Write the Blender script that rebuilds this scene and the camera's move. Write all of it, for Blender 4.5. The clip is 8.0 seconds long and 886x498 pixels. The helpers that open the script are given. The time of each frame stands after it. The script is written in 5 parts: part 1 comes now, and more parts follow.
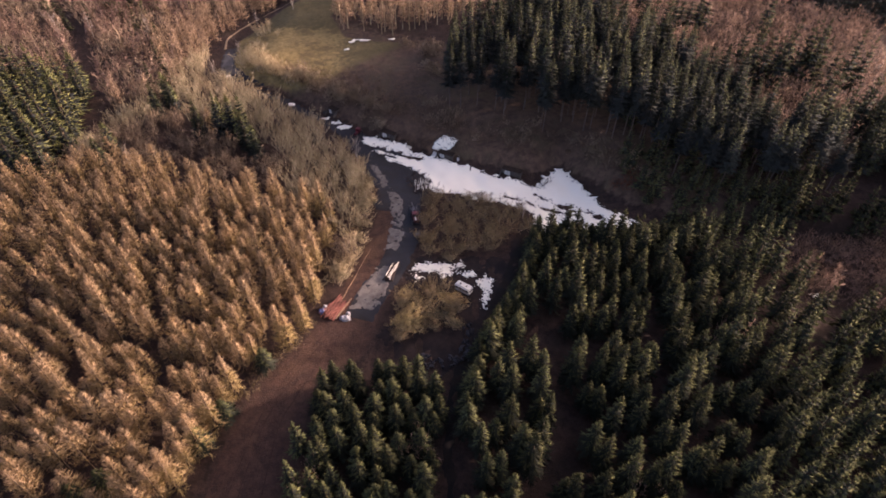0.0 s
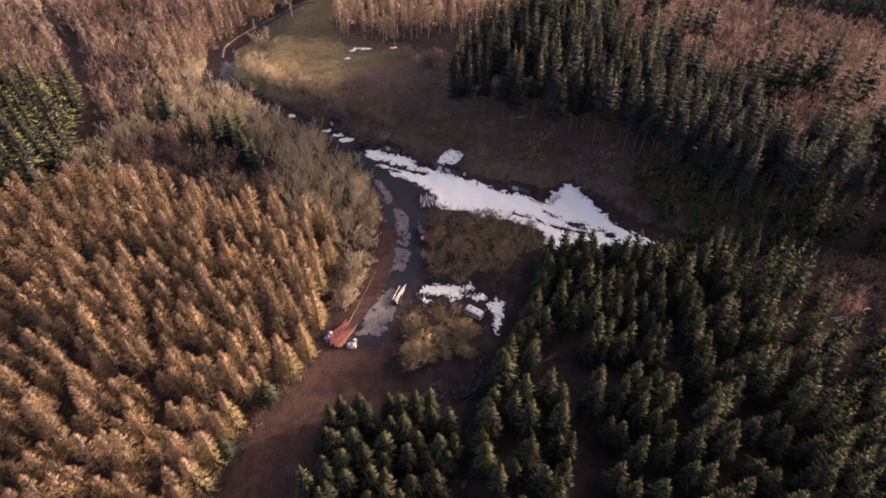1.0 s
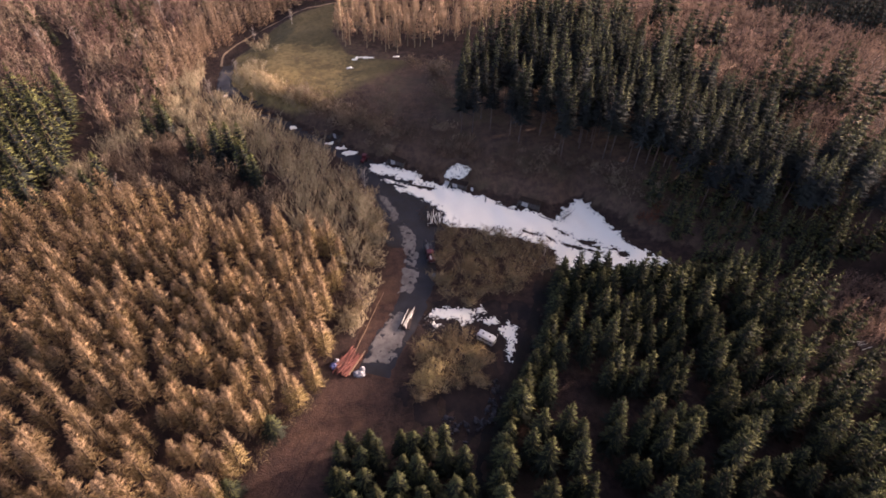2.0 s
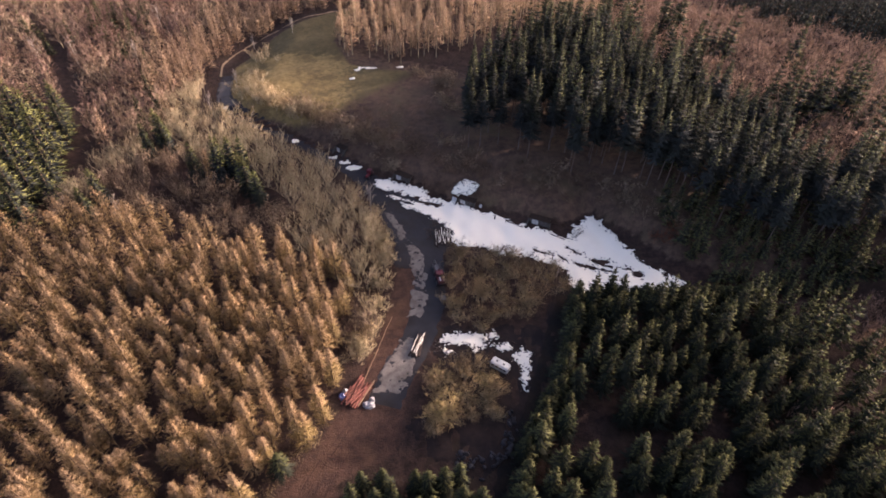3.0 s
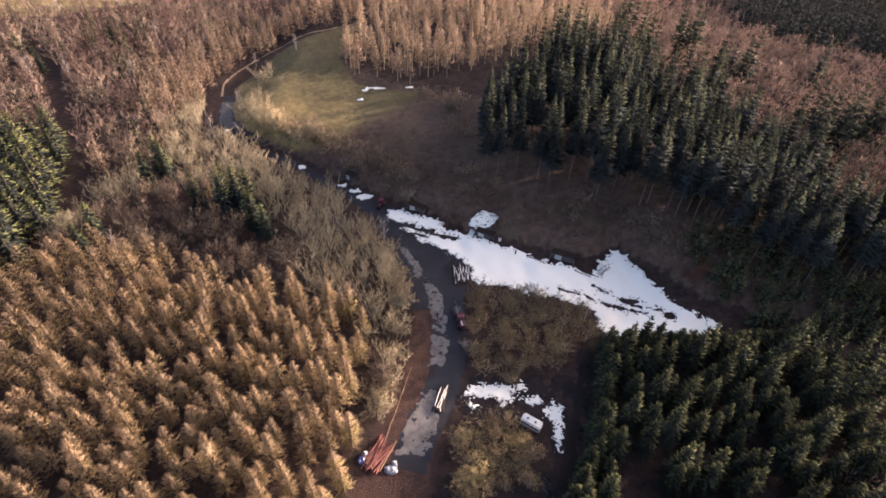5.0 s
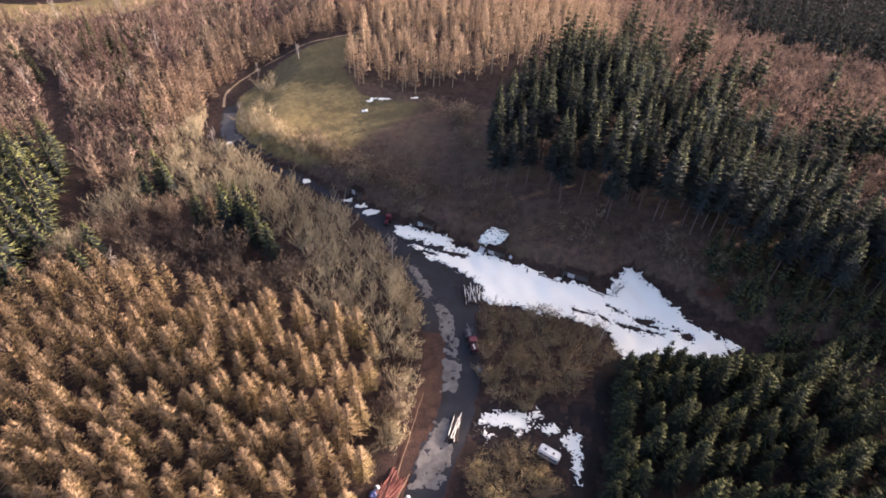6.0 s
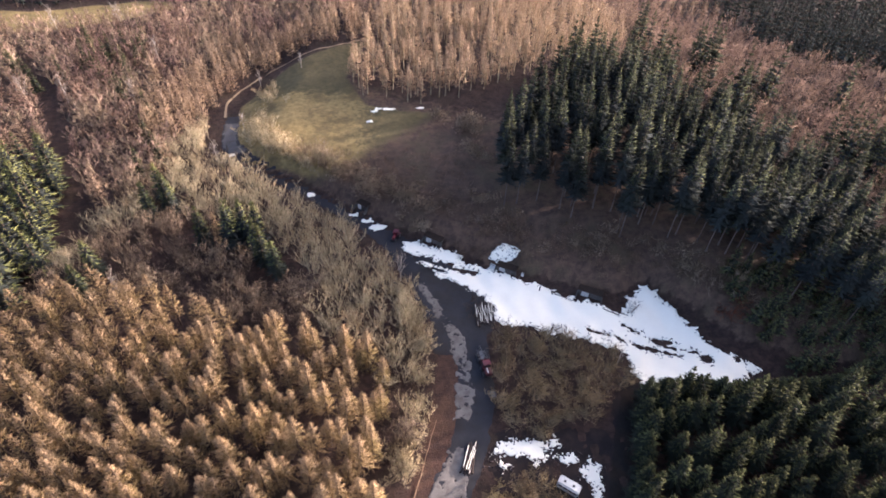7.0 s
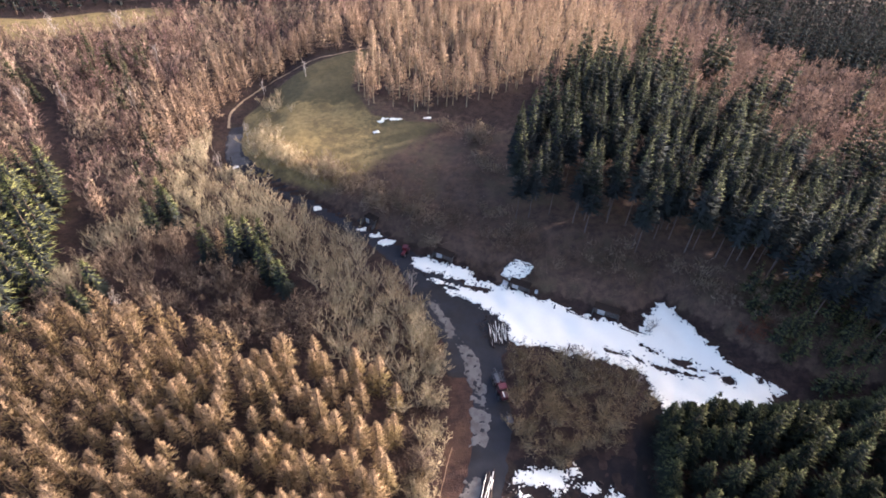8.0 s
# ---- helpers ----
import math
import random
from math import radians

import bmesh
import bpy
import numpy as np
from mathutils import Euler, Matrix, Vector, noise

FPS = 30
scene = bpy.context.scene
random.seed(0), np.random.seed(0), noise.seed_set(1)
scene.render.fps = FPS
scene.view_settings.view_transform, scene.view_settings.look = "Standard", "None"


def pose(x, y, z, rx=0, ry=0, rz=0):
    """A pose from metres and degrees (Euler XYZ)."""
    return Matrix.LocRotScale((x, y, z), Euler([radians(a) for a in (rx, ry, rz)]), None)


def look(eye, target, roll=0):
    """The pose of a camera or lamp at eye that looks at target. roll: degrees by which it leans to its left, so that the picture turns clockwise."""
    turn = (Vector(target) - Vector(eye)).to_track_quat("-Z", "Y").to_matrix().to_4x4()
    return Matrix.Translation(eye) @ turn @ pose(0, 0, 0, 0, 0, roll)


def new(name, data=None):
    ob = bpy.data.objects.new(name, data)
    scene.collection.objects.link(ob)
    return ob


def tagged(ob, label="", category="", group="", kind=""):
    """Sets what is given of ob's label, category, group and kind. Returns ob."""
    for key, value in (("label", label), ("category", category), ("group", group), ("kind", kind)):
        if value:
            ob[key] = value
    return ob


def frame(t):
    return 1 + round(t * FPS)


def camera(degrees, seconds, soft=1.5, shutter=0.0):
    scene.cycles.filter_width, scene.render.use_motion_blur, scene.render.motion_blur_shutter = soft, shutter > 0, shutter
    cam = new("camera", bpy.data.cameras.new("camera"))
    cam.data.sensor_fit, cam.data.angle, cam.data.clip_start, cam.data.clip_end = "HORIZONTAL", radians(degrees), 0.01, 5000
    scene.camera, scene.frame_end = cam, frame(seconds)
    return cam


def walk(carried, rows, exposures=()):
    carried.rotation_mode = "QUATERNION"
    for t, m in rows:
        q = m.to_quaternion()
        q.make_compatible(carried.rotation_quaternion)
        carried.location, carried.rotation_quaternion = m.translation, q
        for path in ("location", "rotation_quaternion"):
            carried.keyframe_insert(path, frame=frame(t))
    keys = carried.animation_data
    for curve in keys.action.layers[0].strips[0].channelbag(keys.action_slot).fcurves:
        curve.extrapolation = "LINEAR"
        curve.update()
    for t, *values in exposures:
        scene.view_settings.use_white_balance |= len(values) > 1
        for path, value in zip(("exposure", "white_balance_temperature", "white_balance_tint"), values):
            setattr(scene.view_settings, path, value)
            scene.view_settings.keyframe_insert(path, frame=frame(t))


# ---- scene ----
cam = camera(78.6, 8.0, soft=1.7)
PATH = [
    (0, (1.842, 3.939, 97.423), (1.818, 5.411, 96.068), 1.2),
    (0.5, (0.031, 7.508, 97.513), (0.015, 8.981, 96.161), 1.4),
    (1, (-1.778, 11.035, 97.654), (-1.784, 12.51, 96.303), 1.6),
    (1.5, (-3.58, 14.446, 97.809), (-3.578, 15.922, 96.459), 1.8),
    (3, (-8.87, 24.291, 98.522), (-8.847, 25.774, 97.18), 2.2),
    (3.5, (-10.653, 27.396, 98.656), (-10.624, 28.882, 97.317), 2.4),
    (4, (-12.4, 30.421, 98.765), (-12.364, 31.91, 97.431), 2.6),
    (4.5, (-14.02, 33.404, 98.897), (-13.979, 34.896, 97.566), 2.7),
    (6, (-18.614, 42.244, 99.679), (-18.563, 43.743, 98.356), 2.8),
    (6.5, (-20.183, 45.103, 99.844), (-20.129, 46.604, 98.524), 2.8),
    (7, (-21.799, 47.971, 99.945), (-21.74, 49.475, 98.628), 2.9),
    (7.5, (-23.367, 50.709, 100.02), (-23.308, 52.216, 98.706), 2.9),
    (8, (-24.888, 53.359, 100.068), (-24.827, 54.868, 98.758), 2.8),
]
walk(cam, [(t, look(eye, target, roll)) for t, eye, target, roll in PATH],
     exposures=[(0, 1.48, 6800, 34), (1.5, 1.48, 6750, 34), (3, 1.6, 6600, 29.5), (4, 1.69, 6450, 26.5), (6, 1.9, 6150, 23), (8, 2.15, 5850, 20)])

# ---- light ----
SUN_AZ, SUN_EL = radians(68), radians(14)
sky_world = bpy.data.worlds.new("sky")
scene.world = sky_world
sky_world.use_nodes = True
wn = sky_world.node_tree
sky = wn.nodes.new("ShaderNodeTexSky")
sky.sky_type, sky.sun_disc = "NISHITA", False
sky.sun_elevation, sky.sun_rotation = SUN_EL, SUN_AZ
sky.dust_density, sky.ozone_density, sky.air_density = 5.0, 0.4, 0.75
wn.links.new(sky.outputs[0], wn.nodes["Background"].inputs[0])
wn.nodes["Background"].inputs[1].default_value = 0.15
sun_data = bpy.data.lights.new("sun", "SUN")
sun_data.energy, sun_data.angle, sun_data.color = 3.5, radians(0.6), (1.0, 0.83, 0.66)
sun = new("sun", sun_data)
sun_dir = Vector((math.sin(SUN_AZ) * math.cos(SUN_EL), math.cos(SUN_AZ) * math.cos(SUN_EL), math.sin(SUN_EL)))
sun.matrix_world = look(sun_dir * 300, (0, 0, 0))


# ---- materials ----
def material(name, base, rough=0.9, metal=0.0, spread=0.25, scale=0.4, fine=6.0, bump=0.0, per_object=0.0, per_island=0.0,
             through_light=0.0, second=None, mix_lo=0.45, mix_hi=0.62):
    """A surface with colour noise at two scales; second: a colour that comes in as broad patches."""
    mat = bpy.data.materials.new(name)
    mat.use_nodes = True
    nt = mat.node_tree
    bsdf = nt.nodes["Principled BSDF"]
    bsdf.inputs["Roughness"].default_value, bsdf.inputs["Metallic"].default_value = rough, metal
    bsdf.inputs["Specular IOR Level"].default_value = 0.1 if rough > 0.6 else 0.5
    geo = nt.nodes.new("ShaderNodeNewGeometry")
    def add(kind, **sockets):
        nd = nt.nodes.new(kind)
        for k, v in sockets.items():
            nd.inputs[k].default_value = v
        return nd
    big = add("ShaderNodeTexNoise", Scale=scale, Detail=4.0, Roughness=0.6)
    small = add("ShaderNodeTexNoise", Scale=fine, Detail=3.0, Roughness=0.7)
    for n in (big, small):
        nt.links.new(geo.outputs["Position"], n.inputs["Vector"])
    def m(op, a, b):
        nd = nt.nodes.new("ShaderNodeMath")
        nd.operation = op
        for i, v in enumerate((a, b)):
            if isinstance(v, (int, float)):
                nd.inputs[i].default_value = v
            else:
                nt.links.new(v, nd.inputs[i])
        return nd.outputs[0]
    f = m("ADD", m("MULTIPLY", m("SUBTRACT", big.outputs["Fac"], 0.5), 2.2 * spread),
          m("MULTIPLY", m("SUBTRACT", small.outputs["Fac"], 0.5), 1.6 * spread))
    if per_object:
        info = nt.nodes.new("ShaderNodeObjectInfo")
        f = m("ADD", f, m("MULTIPLY", m("SUBTRACT", info.outputs["Random"], 0.5), per_object))
    if per_island:
        f = m("ADD", f, m("MULTIPLY", m("SUBTRACT", geo.outputs["Random Per Island"], 0.5), per_island))
    gain = m("ADD", f, 1.0)
    colour = nt.nodes.new("ShaderNodeMix")
    colour.data_type = "RGBA"
    colour.inputs["A"].default_value = (*base, 1)
    colour.inputs["B"].default_value = (*(second or base), 1)
    ramp = nt.nodes.new("ShaderNodeMapRange")
    ramp.inputs["From Min"].default_value, ramp.inputs["From Max"].default_value = mix_lo, mix_hi
    patch = add("ShaderNodeTexNoise", Scale=scale * 0.6, Detail=6.0, Roughness=0.65)
    off = nt.nodes.new("ShaderNodeVectorMath")
    off.operation = "ADD"
    off.inputs[1].default_value = (31.7, 12.1, 5.3)
    nt.links.new(geo.outputs["Position"], off.inputs[0])
    nt.links.new(off.outputs[0], patch.inputs["Vector"])
    nt.links.new(patch.outputs["Fac"], ramp.inputs["Value"])
    nt.links.new(ramp.outputs["Result"], colour.inputs["Factor"])
    scaled = nt.nodes.new("ShaderNodeVectorMath")
    scaled.operation = "SCALE"
    nt.links.new(colour.outputs["Result"], scaled.inputs[0])
    nt.links.new(gain, scaled.inputs["Scale"])
    nt.links.new(scaled.outputs[0], bsdf.inputs["Base Color"])
    if bump:
        bp = add("ShaderNodeBump", Strength=0.8, Distance=bump)
        nt.links.new(small.outputs["Fac"], bp.inputs["Height"])
        nt.links.new(bp.outputs[0], bsdf.inputs["Normal"])
    if through_light:
        tr = nt.nodes.new("ShaderNodeBsdfTranslucent")
        nt.links.new(scaled.outputs[0], tr.inputs["Color"])
        mx = nt.nodes.new("ShaderNodeMixShader")
        mx.inputs[0].default_value = through_light
        nt.links.new(bsdf.outputs[0], mx.inputs[1])
        nt.links.new(tr.outputs[0], mx.inputs[2])
        nt.links.new(mx.outputs[0], nt.nodes["Material Output"].inputs["Surface"])
    return mat


LARCH = material("larch_twigs", (0.335, 0.235, 0.125), spread=0.1, scale=0.12, fine=1.5, per_object=0.3, per_island=0.14, through_light=0.28, second=(0.28, 0.2, 0.095))
# Paler twig colour paints sun onto the outer ends and top of a larch.
LARCH_LIT_TIP = material("larch_lit_twig_ends", (0.385, 0.272, 0.168), spread=0.1, scale=0.12, fine=1.5, per_object=0.3, per_island=0.14, through_light=0.28, second=(0.42, 0.285, 0.16))
LARCH_OLIVE = material("olive_larch_twigs", (0.32, 0.238, 0.112), spread=0.1, scale=0.12, fine=1.5, per_object=0.3, per_island=0.14, through_light=0.28, second=(0.3, 0.225, 0.1))
TAN_LIT_TIP = material("tan_larch_lit_twig_ends", (0.43, 0.31, 0.215), spread=0.15, scale=0.08, fine=1.0, per_island=0.12, through_light=0.28, second=(0.36, 0.25, 0.175))
ROSE_LIT_TIP = material("rosy_larch_lit_twig_ends", (0.27, 0.175, 0.15), spread=0.15, scale=0.06, fine=1.0, per_island=0.12, through_light=0.28, second=(0.33, 0.24, 0.17))
LARCH_TAN = material("tan_larch_twigs", (0.4, 0.285, 0.185), spread=0.15, scale=0.08, fine=1.0, per_island=0.12, through_light=0.28, second=(0.33, 0.225, 0.15))
LARCH_ROSE = material("rosy_larch_twigs", (0.235, 0.15, 0.125), spread=0.15, scale=0.06, fine=1.0, per_island=0.12, through_light=0.28, second=(0.3, 0.21, 0.14))
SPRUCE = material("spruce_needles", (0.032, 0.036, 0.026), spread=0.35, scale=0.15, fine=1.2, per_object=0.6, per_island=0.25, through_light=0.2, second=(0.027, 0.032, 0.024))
# Raised blue in this needle colour stands in for distance haze.
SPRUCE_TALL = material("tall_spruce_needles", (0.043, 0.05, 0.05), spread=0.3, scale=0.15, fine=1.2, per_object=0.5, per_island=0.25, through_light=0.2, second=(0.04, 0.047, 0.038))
# Paler needle colours put sunlight on bough ends and crown tops.
LIT_TIP_TALL = material("tall_spruce_lit_tips", (0.1, 0.106, 0.055), spread=0.3, scale=0.15, fine=1.2, per_object=1.3, per_island=0.25, through_light=0.2, second=(0.06, 0.07, 0.04))
LIT_TIP_MID = material("spruce_lit_tips", (0.2, 0.205, 0.075), spread=0.3, scale=0.15, fine=1.2, per_object=0.7, per_island=0.25, through_light=0.2, second=(0.09, 0.1, 0.045))
LIT_TIP = material("young_spruce_lit_tips", (0.088, 0.092, 0.04), spread=0.3, scale=0.15, fine=1.2, per_object=0.7, per_island=0.25, through_light=0.2, second=(0.06, 0.066, 0.031))
BROAD = material("bare_twigs", (0.46, 0.38, 0.24), spread=0.15, scale=0.12, fine=1.0, per_object=0.4, per_island=0.12, through_light=0.2, second=(0.37, 0.275, 0.165))
BRACKEN = material("brown_scrub_twigs", (0.19, 0.135, 0.095), spread=0.18, scale=0.12, fine=1.0, per_island=0.12, through_light=0.2, second=(0.11, 0.085, 0.055))
BROAD_DARK = material("dull_bare_twigs", (0.32, 0.25, 0.178), spread=0.15, scale=0.12, fine=1.0, per_object=0.4, per_island=0.12, through_light=0.2, second=(0.23, 0.17, 0.125))
BROAD_ROSE = material("rosy_bare_twigs", (0.33, 0.225, 0.18), spread=0.15, scale=0.1, fine=1.0, per_object=0.3, per_island=0.12, through_light=0.2, second=(0.25, 0.175, 0.13))
WILLOW = material("willow_twigs", (0.275, 0.215, 0.122), spread=0.25, scale=0.25, fine=1.4, per_object=0.6, per_island=0.4, through_light=0.2, second=(0.2, 0.145, 0.088))
BARK = material("brown_bark", (0.085, 0.06, 0.044), spread=0.35, scale=1.0, fine=9.0, bump=0.03)
BARK_TAN = material("tan_grey_bark", (0.43, 0.36, 0.235), spread=0.3, scale=1.0, fine=9.0, bump=0.02)
BARK_PALE = material("grey_spruce_bark", (0.12, 0.095, 0.085), spread=0.3, scale=1.0, fine=9.0, bump=0.02)
BIRCH = material("white_birch_bark", (0.55, 0.49, 0.42), spread=0.3, scale=2.5, fine=9.0, second=(0.2, 0.16, 0.13), mix_lo=0.55, mix_hi=0.6)
SNOW = material("snow", (0.93, 0.885, 0.75), rough=0.7, spread=0.04, scale=0.3, fine=1.5, bump=0.05)
ASPHALT = material("wet_dirty_asphalt", (0.031, 0.031, 0.036), rough=0.65, spread=0.3, scale=0.25, fine=5.0, bump=0.01, second=(0.03, 0.027, 0.027))
# Pale road colour with the sun patches between tree shadows painted in.
SUN_PATCH = material("sun_patch_pale_gravel", (0.165, 0.15, 0.137), spread=0.2, scale=0.6, fine=6.0, bump=0.02, second=(0.11, 0.097, 0.086))
TRACK = material("dry_sandy_track", (0.27, 0.2, 0.13), spread=0.2, scale=0.3, fine=4.0, bump=0.02)


def ground_material():
    mat = bpy.data.materials.new("forest_floor_and_meadow")
    mat.use_nodes = True
    nt = mat.node_tree
    bsdf = nt.nodes["Principled BSDF"]
    bsdf.inputs["Roughness"].default_value = 0.95
    bsdf.inputs["Specular IOR Level"].default_value = 0.15
    geo = nt.nodes.new("ShaderNodeNewGeometry")
    zone = nt.nodes.new("ShaderNodeVertexColor")
    zone.layer_name = "zone"
    split = nt.nodes.new("ShaderNodeSeparateColor")
    nt.links.new(zone.outputs[0], split.inputs[0])
    def noise_node(s, d=5.0):
        n = nt.nodes.new("ShaderNodeTexNoise")
        n.inputs["Scale"].default_value, n.inputs["Detail"].default_value = s, d
        n.inputs["Roughness"].default_value = 0.68
        nt.links.new(geo.outputs["Position"], n.inputs["Vector"])
        return n.outputs["Fac"]
    wide, mid, fine = noise_node(0.09), noise_node(0.5), noise_node(2.6)
    def two(a, b, fac, lo=0.38, hi=0.62):
        r = nt.nodes.new("ShaderNodeMapRange")
        r.inputs["From Min"].default_value, r.inputs["From Max"].default_value = lo, hi
        nt.links.new(fac, r.inputs["Value"])
        mx = nt.nodes.new("ShaderNodeMix")
        mx.data_type = "RGBA"
        for k, v in (("A", a), ("B", b)):
            if isinstance(v, tuple):
                mx.inputs[k].default_value = (*v, 1)
            else:
                nt.links.new(v, mx.inputs[k])
        nt.links.new(r.outputs["Result"], mx.inputs["Factor"])
        return mx.outputs["Result"]
    litter = two(two((0.027, 0.018, 0.016), (0.058, 0.036, 0.028), mid), (0.04, 0.029, 0.02), wide, 0.5, 0.7)
    # Darker olive grass that paints tree shade onto the meadow.
    green = two((0.11, 0.09, 0.044), (0.075, 0.063, 0.032), mid)
    grass = two(two((0.25, 0.185, 0.08), (0.15, 0.115, 0.052), mid), (0.1, 0.078, 0.038), wide, 0.48, 0.66)
    mud = two(two((0.075, 0.042, 0.031), (0.042, 0.026, 0.022), mid), (0.095, 0.055, 0.036), wide, 0.52, 0.68)
    # each zone's edge is broken up by the noise
    def edge(channel):
        a = nt.nodes.new("ShaderNodeMath")
        a.operation = "MULTIPLY_ADD"
        nt.links.new(mid, a.inputs[0])
        a.inputs[1].default_value = 0.7
        nt.links.new(channel, a.inputs[2])
        return a.outputs[0]
    c = litter
    bracken = two(two((0.06, 0.04, 0.031), (0.115, 0.074, 0.052), mid), (0.085, 0.066, 0.041), wide, 0.5, 0.7)
    c = two(c, bracken, edge(split.outputs[2]), 0.72, 0.98)
    grass = two(grass, green, edge(zone.outputs[1]), 0.72, 0.98)
    c = two(c, grass, edge(split.outputs[0]), 0.72, 0.98)
    c = two(c, mud, edge(split.outputs[1]), 0.72, 0.98)
    g = nt.nodes.new("ShaderNodeMapRange")
    g.inputs["To Min"].default_value, g.inputs["To Max"].default_value = 0.55, 1.45
    nt.links.new(fine, g.inputs["Value"])
    sc = nt.nodes.new("ShaderNodeVectorMath")
    sc.operation = "SCALE"
    nt.links.new(c, sc.inputs[0])
    nt.links.new(g.outputs["Result"], sc.inputs["Scale"])
    nt.links.new(sc.outputs[0], bsdf.inputs["Base Color"])
    bp = nt.nodes.new("ShaderNodeBump")
    bp.inputs["Strength"].default_value, bp.inputs["Distance"].default_value = 0.9, 0.25
    nt.links.new(fine, bp.inputs["Height"])
    nt.links.new(bp.outputs[0], bsdf.inputs["Normal"])
    return mat


GROUND = ground_material()

# ---- mesh helpers ----
rng = np.random.default_rng(7)


def mesh_np(name, verts, tris, mats, index=None, smooth=False, normals=None):
    """A mesh from arrays of corners and triangles (or quads)."""
    verts, tris = np.asarray(verts, np.float32), np.asarray(tris, np.int32)
    me = bpy.data.meshes.new(name)
    n, k = tris.shape
    me.vertices.add(len(verts))
    me.vertices.foreach_set("co", verts.ravel())
    me.loops.add(n * k)
    me.loops.foreach_set("vertex_index", tris.ravel())
    me.polygons.add(n)
    me.polygons.foreach_set("loop_start", np.arange(0, n * k, k, dtype=np.int32))
    for mt in mats:
        me.materials.append(mt)
    if index is not None:
        me.polygons.foreach_set("material_index", np.asarray(index, np.int32))
    if smooth:
        me.polygons.foreach_set("use_smooth", np.ones(n, bool))
    me.update(calc_edges=True)
    if normals is not None:
        at = me.attributes.new("custom_normal", "FLOAT_VECTOR", "POINT")
        at.data.foreach_set("vector", np.asarray(normals, np.float32).ravel())
    return me


def part(name, bm, mat, parent, label=""):
    """Links a bmesh as one mesh object under a thing or under a part."""
    me = bpy.data.meshes.new(name)
    bm.to_mesh(me)
    bm.free()
    me.materials.append(mat)
    ob = new(name, me)
    ob.parent = parent
    if label:
        ob["label"] = label
    return ob


def thing(name, m, label, category, group=""):
    ob = new(name)
    ob.matrix_world = m
    return tagged(ob, label, category, group)


def box(sx, sy, sz, at=(0, 0, 0), bevel=0.0, turn=None):
    """A box with its base's middle at the given place."""
    bm = bmesh.new()
    bmesh.ops.create_cube(bm, size=1.0)
    bmesh.ops.scale(bm, vec=(sx, sy, sz), verts=bm.verts)
    if bevel:
        bmesh.ops.bevel(bm, geom=bm.edges[:], offset=bevel, segments=2, affect="EDGES")
    bmesh.ops.translate(bm, vec=(0, 0, sz / 2), verts=bm.verts)
    if turn is not None:
        bmesh.ops.transform(bm, matrix=turn, verts=bm.verts)
    bmesh.ops.translate(bm, vec=at, verts=bm.verts)
    return bm


def rod(a, b, r0, r1, sides=10, wob=0.0, rings=1):
    """A tapered round bar from a to b, a little crooked where wob is given."""
    a, b = Vector(a), Vector(b)
    axis = (b - a).normalized()
    side = axis.orthogonal().normalized()
    up = axis.cross(side)
    bm = bmesh.new()
    loops = []
    for i in range(rings + 1):
        f = i / rings
        c = a.lerp(b, f) + (side * rng.normal() + up * rng.normal()) * wob * (0 < i < rings)
        r = r0 + (r1 - r0) * f
        loops.append([bm.verts.new(c + (side * math.cos(2 * math.pi * j / sides) + up * math.sin(2 * math.pi * j / sides)) * r) for j in range(sides)])
    for la, lb in zip(loops, loops[1:]):
        for j in range(sides):
            bm.faces.new((la[j], la[(j + 1) % sides], lb[(j + 1) % sides], lb[j]))
    bm.faces.new(loops[0][::-1])
    bm.faces.new(loops[-1])
    return bm


def smoothstep(a, b, v):
    f = np.clip((v - a) / (b - a), 0, 1)
    return f * f * (3 - 2 * f)


def wave_noise(x, y, size, seed):
    """A cheap smooth noise of about -1 to 1 with features of the given size."""
    r = np.random.default_rng(seed)
    out = np.zeros(np.broadcast(x, y).shape)
    for i in range(9):
        a, p, k = r.uniform(0, 6.28), r.uniform(0, 6.28), 6.28 / size * r.uniform(0.5, 1.9)
        out = out + np.sin(k * (x * np.cos(a) + y * np.sin(a)) + p)
    return out / 4.0


def hashed(ix, iy, seed):
    h = (ix.astype(np.int64) * 374761393 + iy.astype(np.int64) * 668265263 + seed * 974711) & 0x7FFFFFFF
    h = ((h ^ (h >> 13)) * 1274126177) & 0x7FFFFFFF
    return ((h ^ (h >> 16)) & 0xFFFF) / 32767.5 - 1


def rugged(x, y, size, seed, octaves=4):
    """Fractal noise of about -1 to 1; its coarsest features have the given size."""
    out, amp, tot = 0.0, 1.0, 0.0
    for o in range(octaves):
        u, v = x / size * 2 ** o, y / size * 2 ** o
        ix, iy = np.floor(u), np.floor(v)
        fx, fy = smoothstep(0, 1, u - ix), smoothstep(0, 1, v - iy)
        a, b = hashed(ix, iy, seed + o), hashed(ix + 1, iy, seed + o)
        c, d = hashed(ix, iy + 1, seed + o), hashed(ix + 1, iy + 1, seed + o)
        out = out + amp * (a + (b - a) * fx + (c - a) * fy + (a - b - c + d) * fx * fy)
        tot, amp = tot + amp, amp * 0.62
    return out / tot * 1.7


def inside(poly, x, y):
    """Which points lie in the polygon."""
    x, y = np.asarray(x, float), np.asarray(y, float)
    res = np.zeros(np.broadcast(x, y).shape, bool)
    for (x0, y0), (x1, y1) in zip(poly, poly[1:] + poly[:1]):
        if y0 == y1:
            continue
        res ^= ((y0 > y) != (y1 > y)) & (x < (x1 - x0) * (y - y0) / (y1 - y0) + x0)
    return res


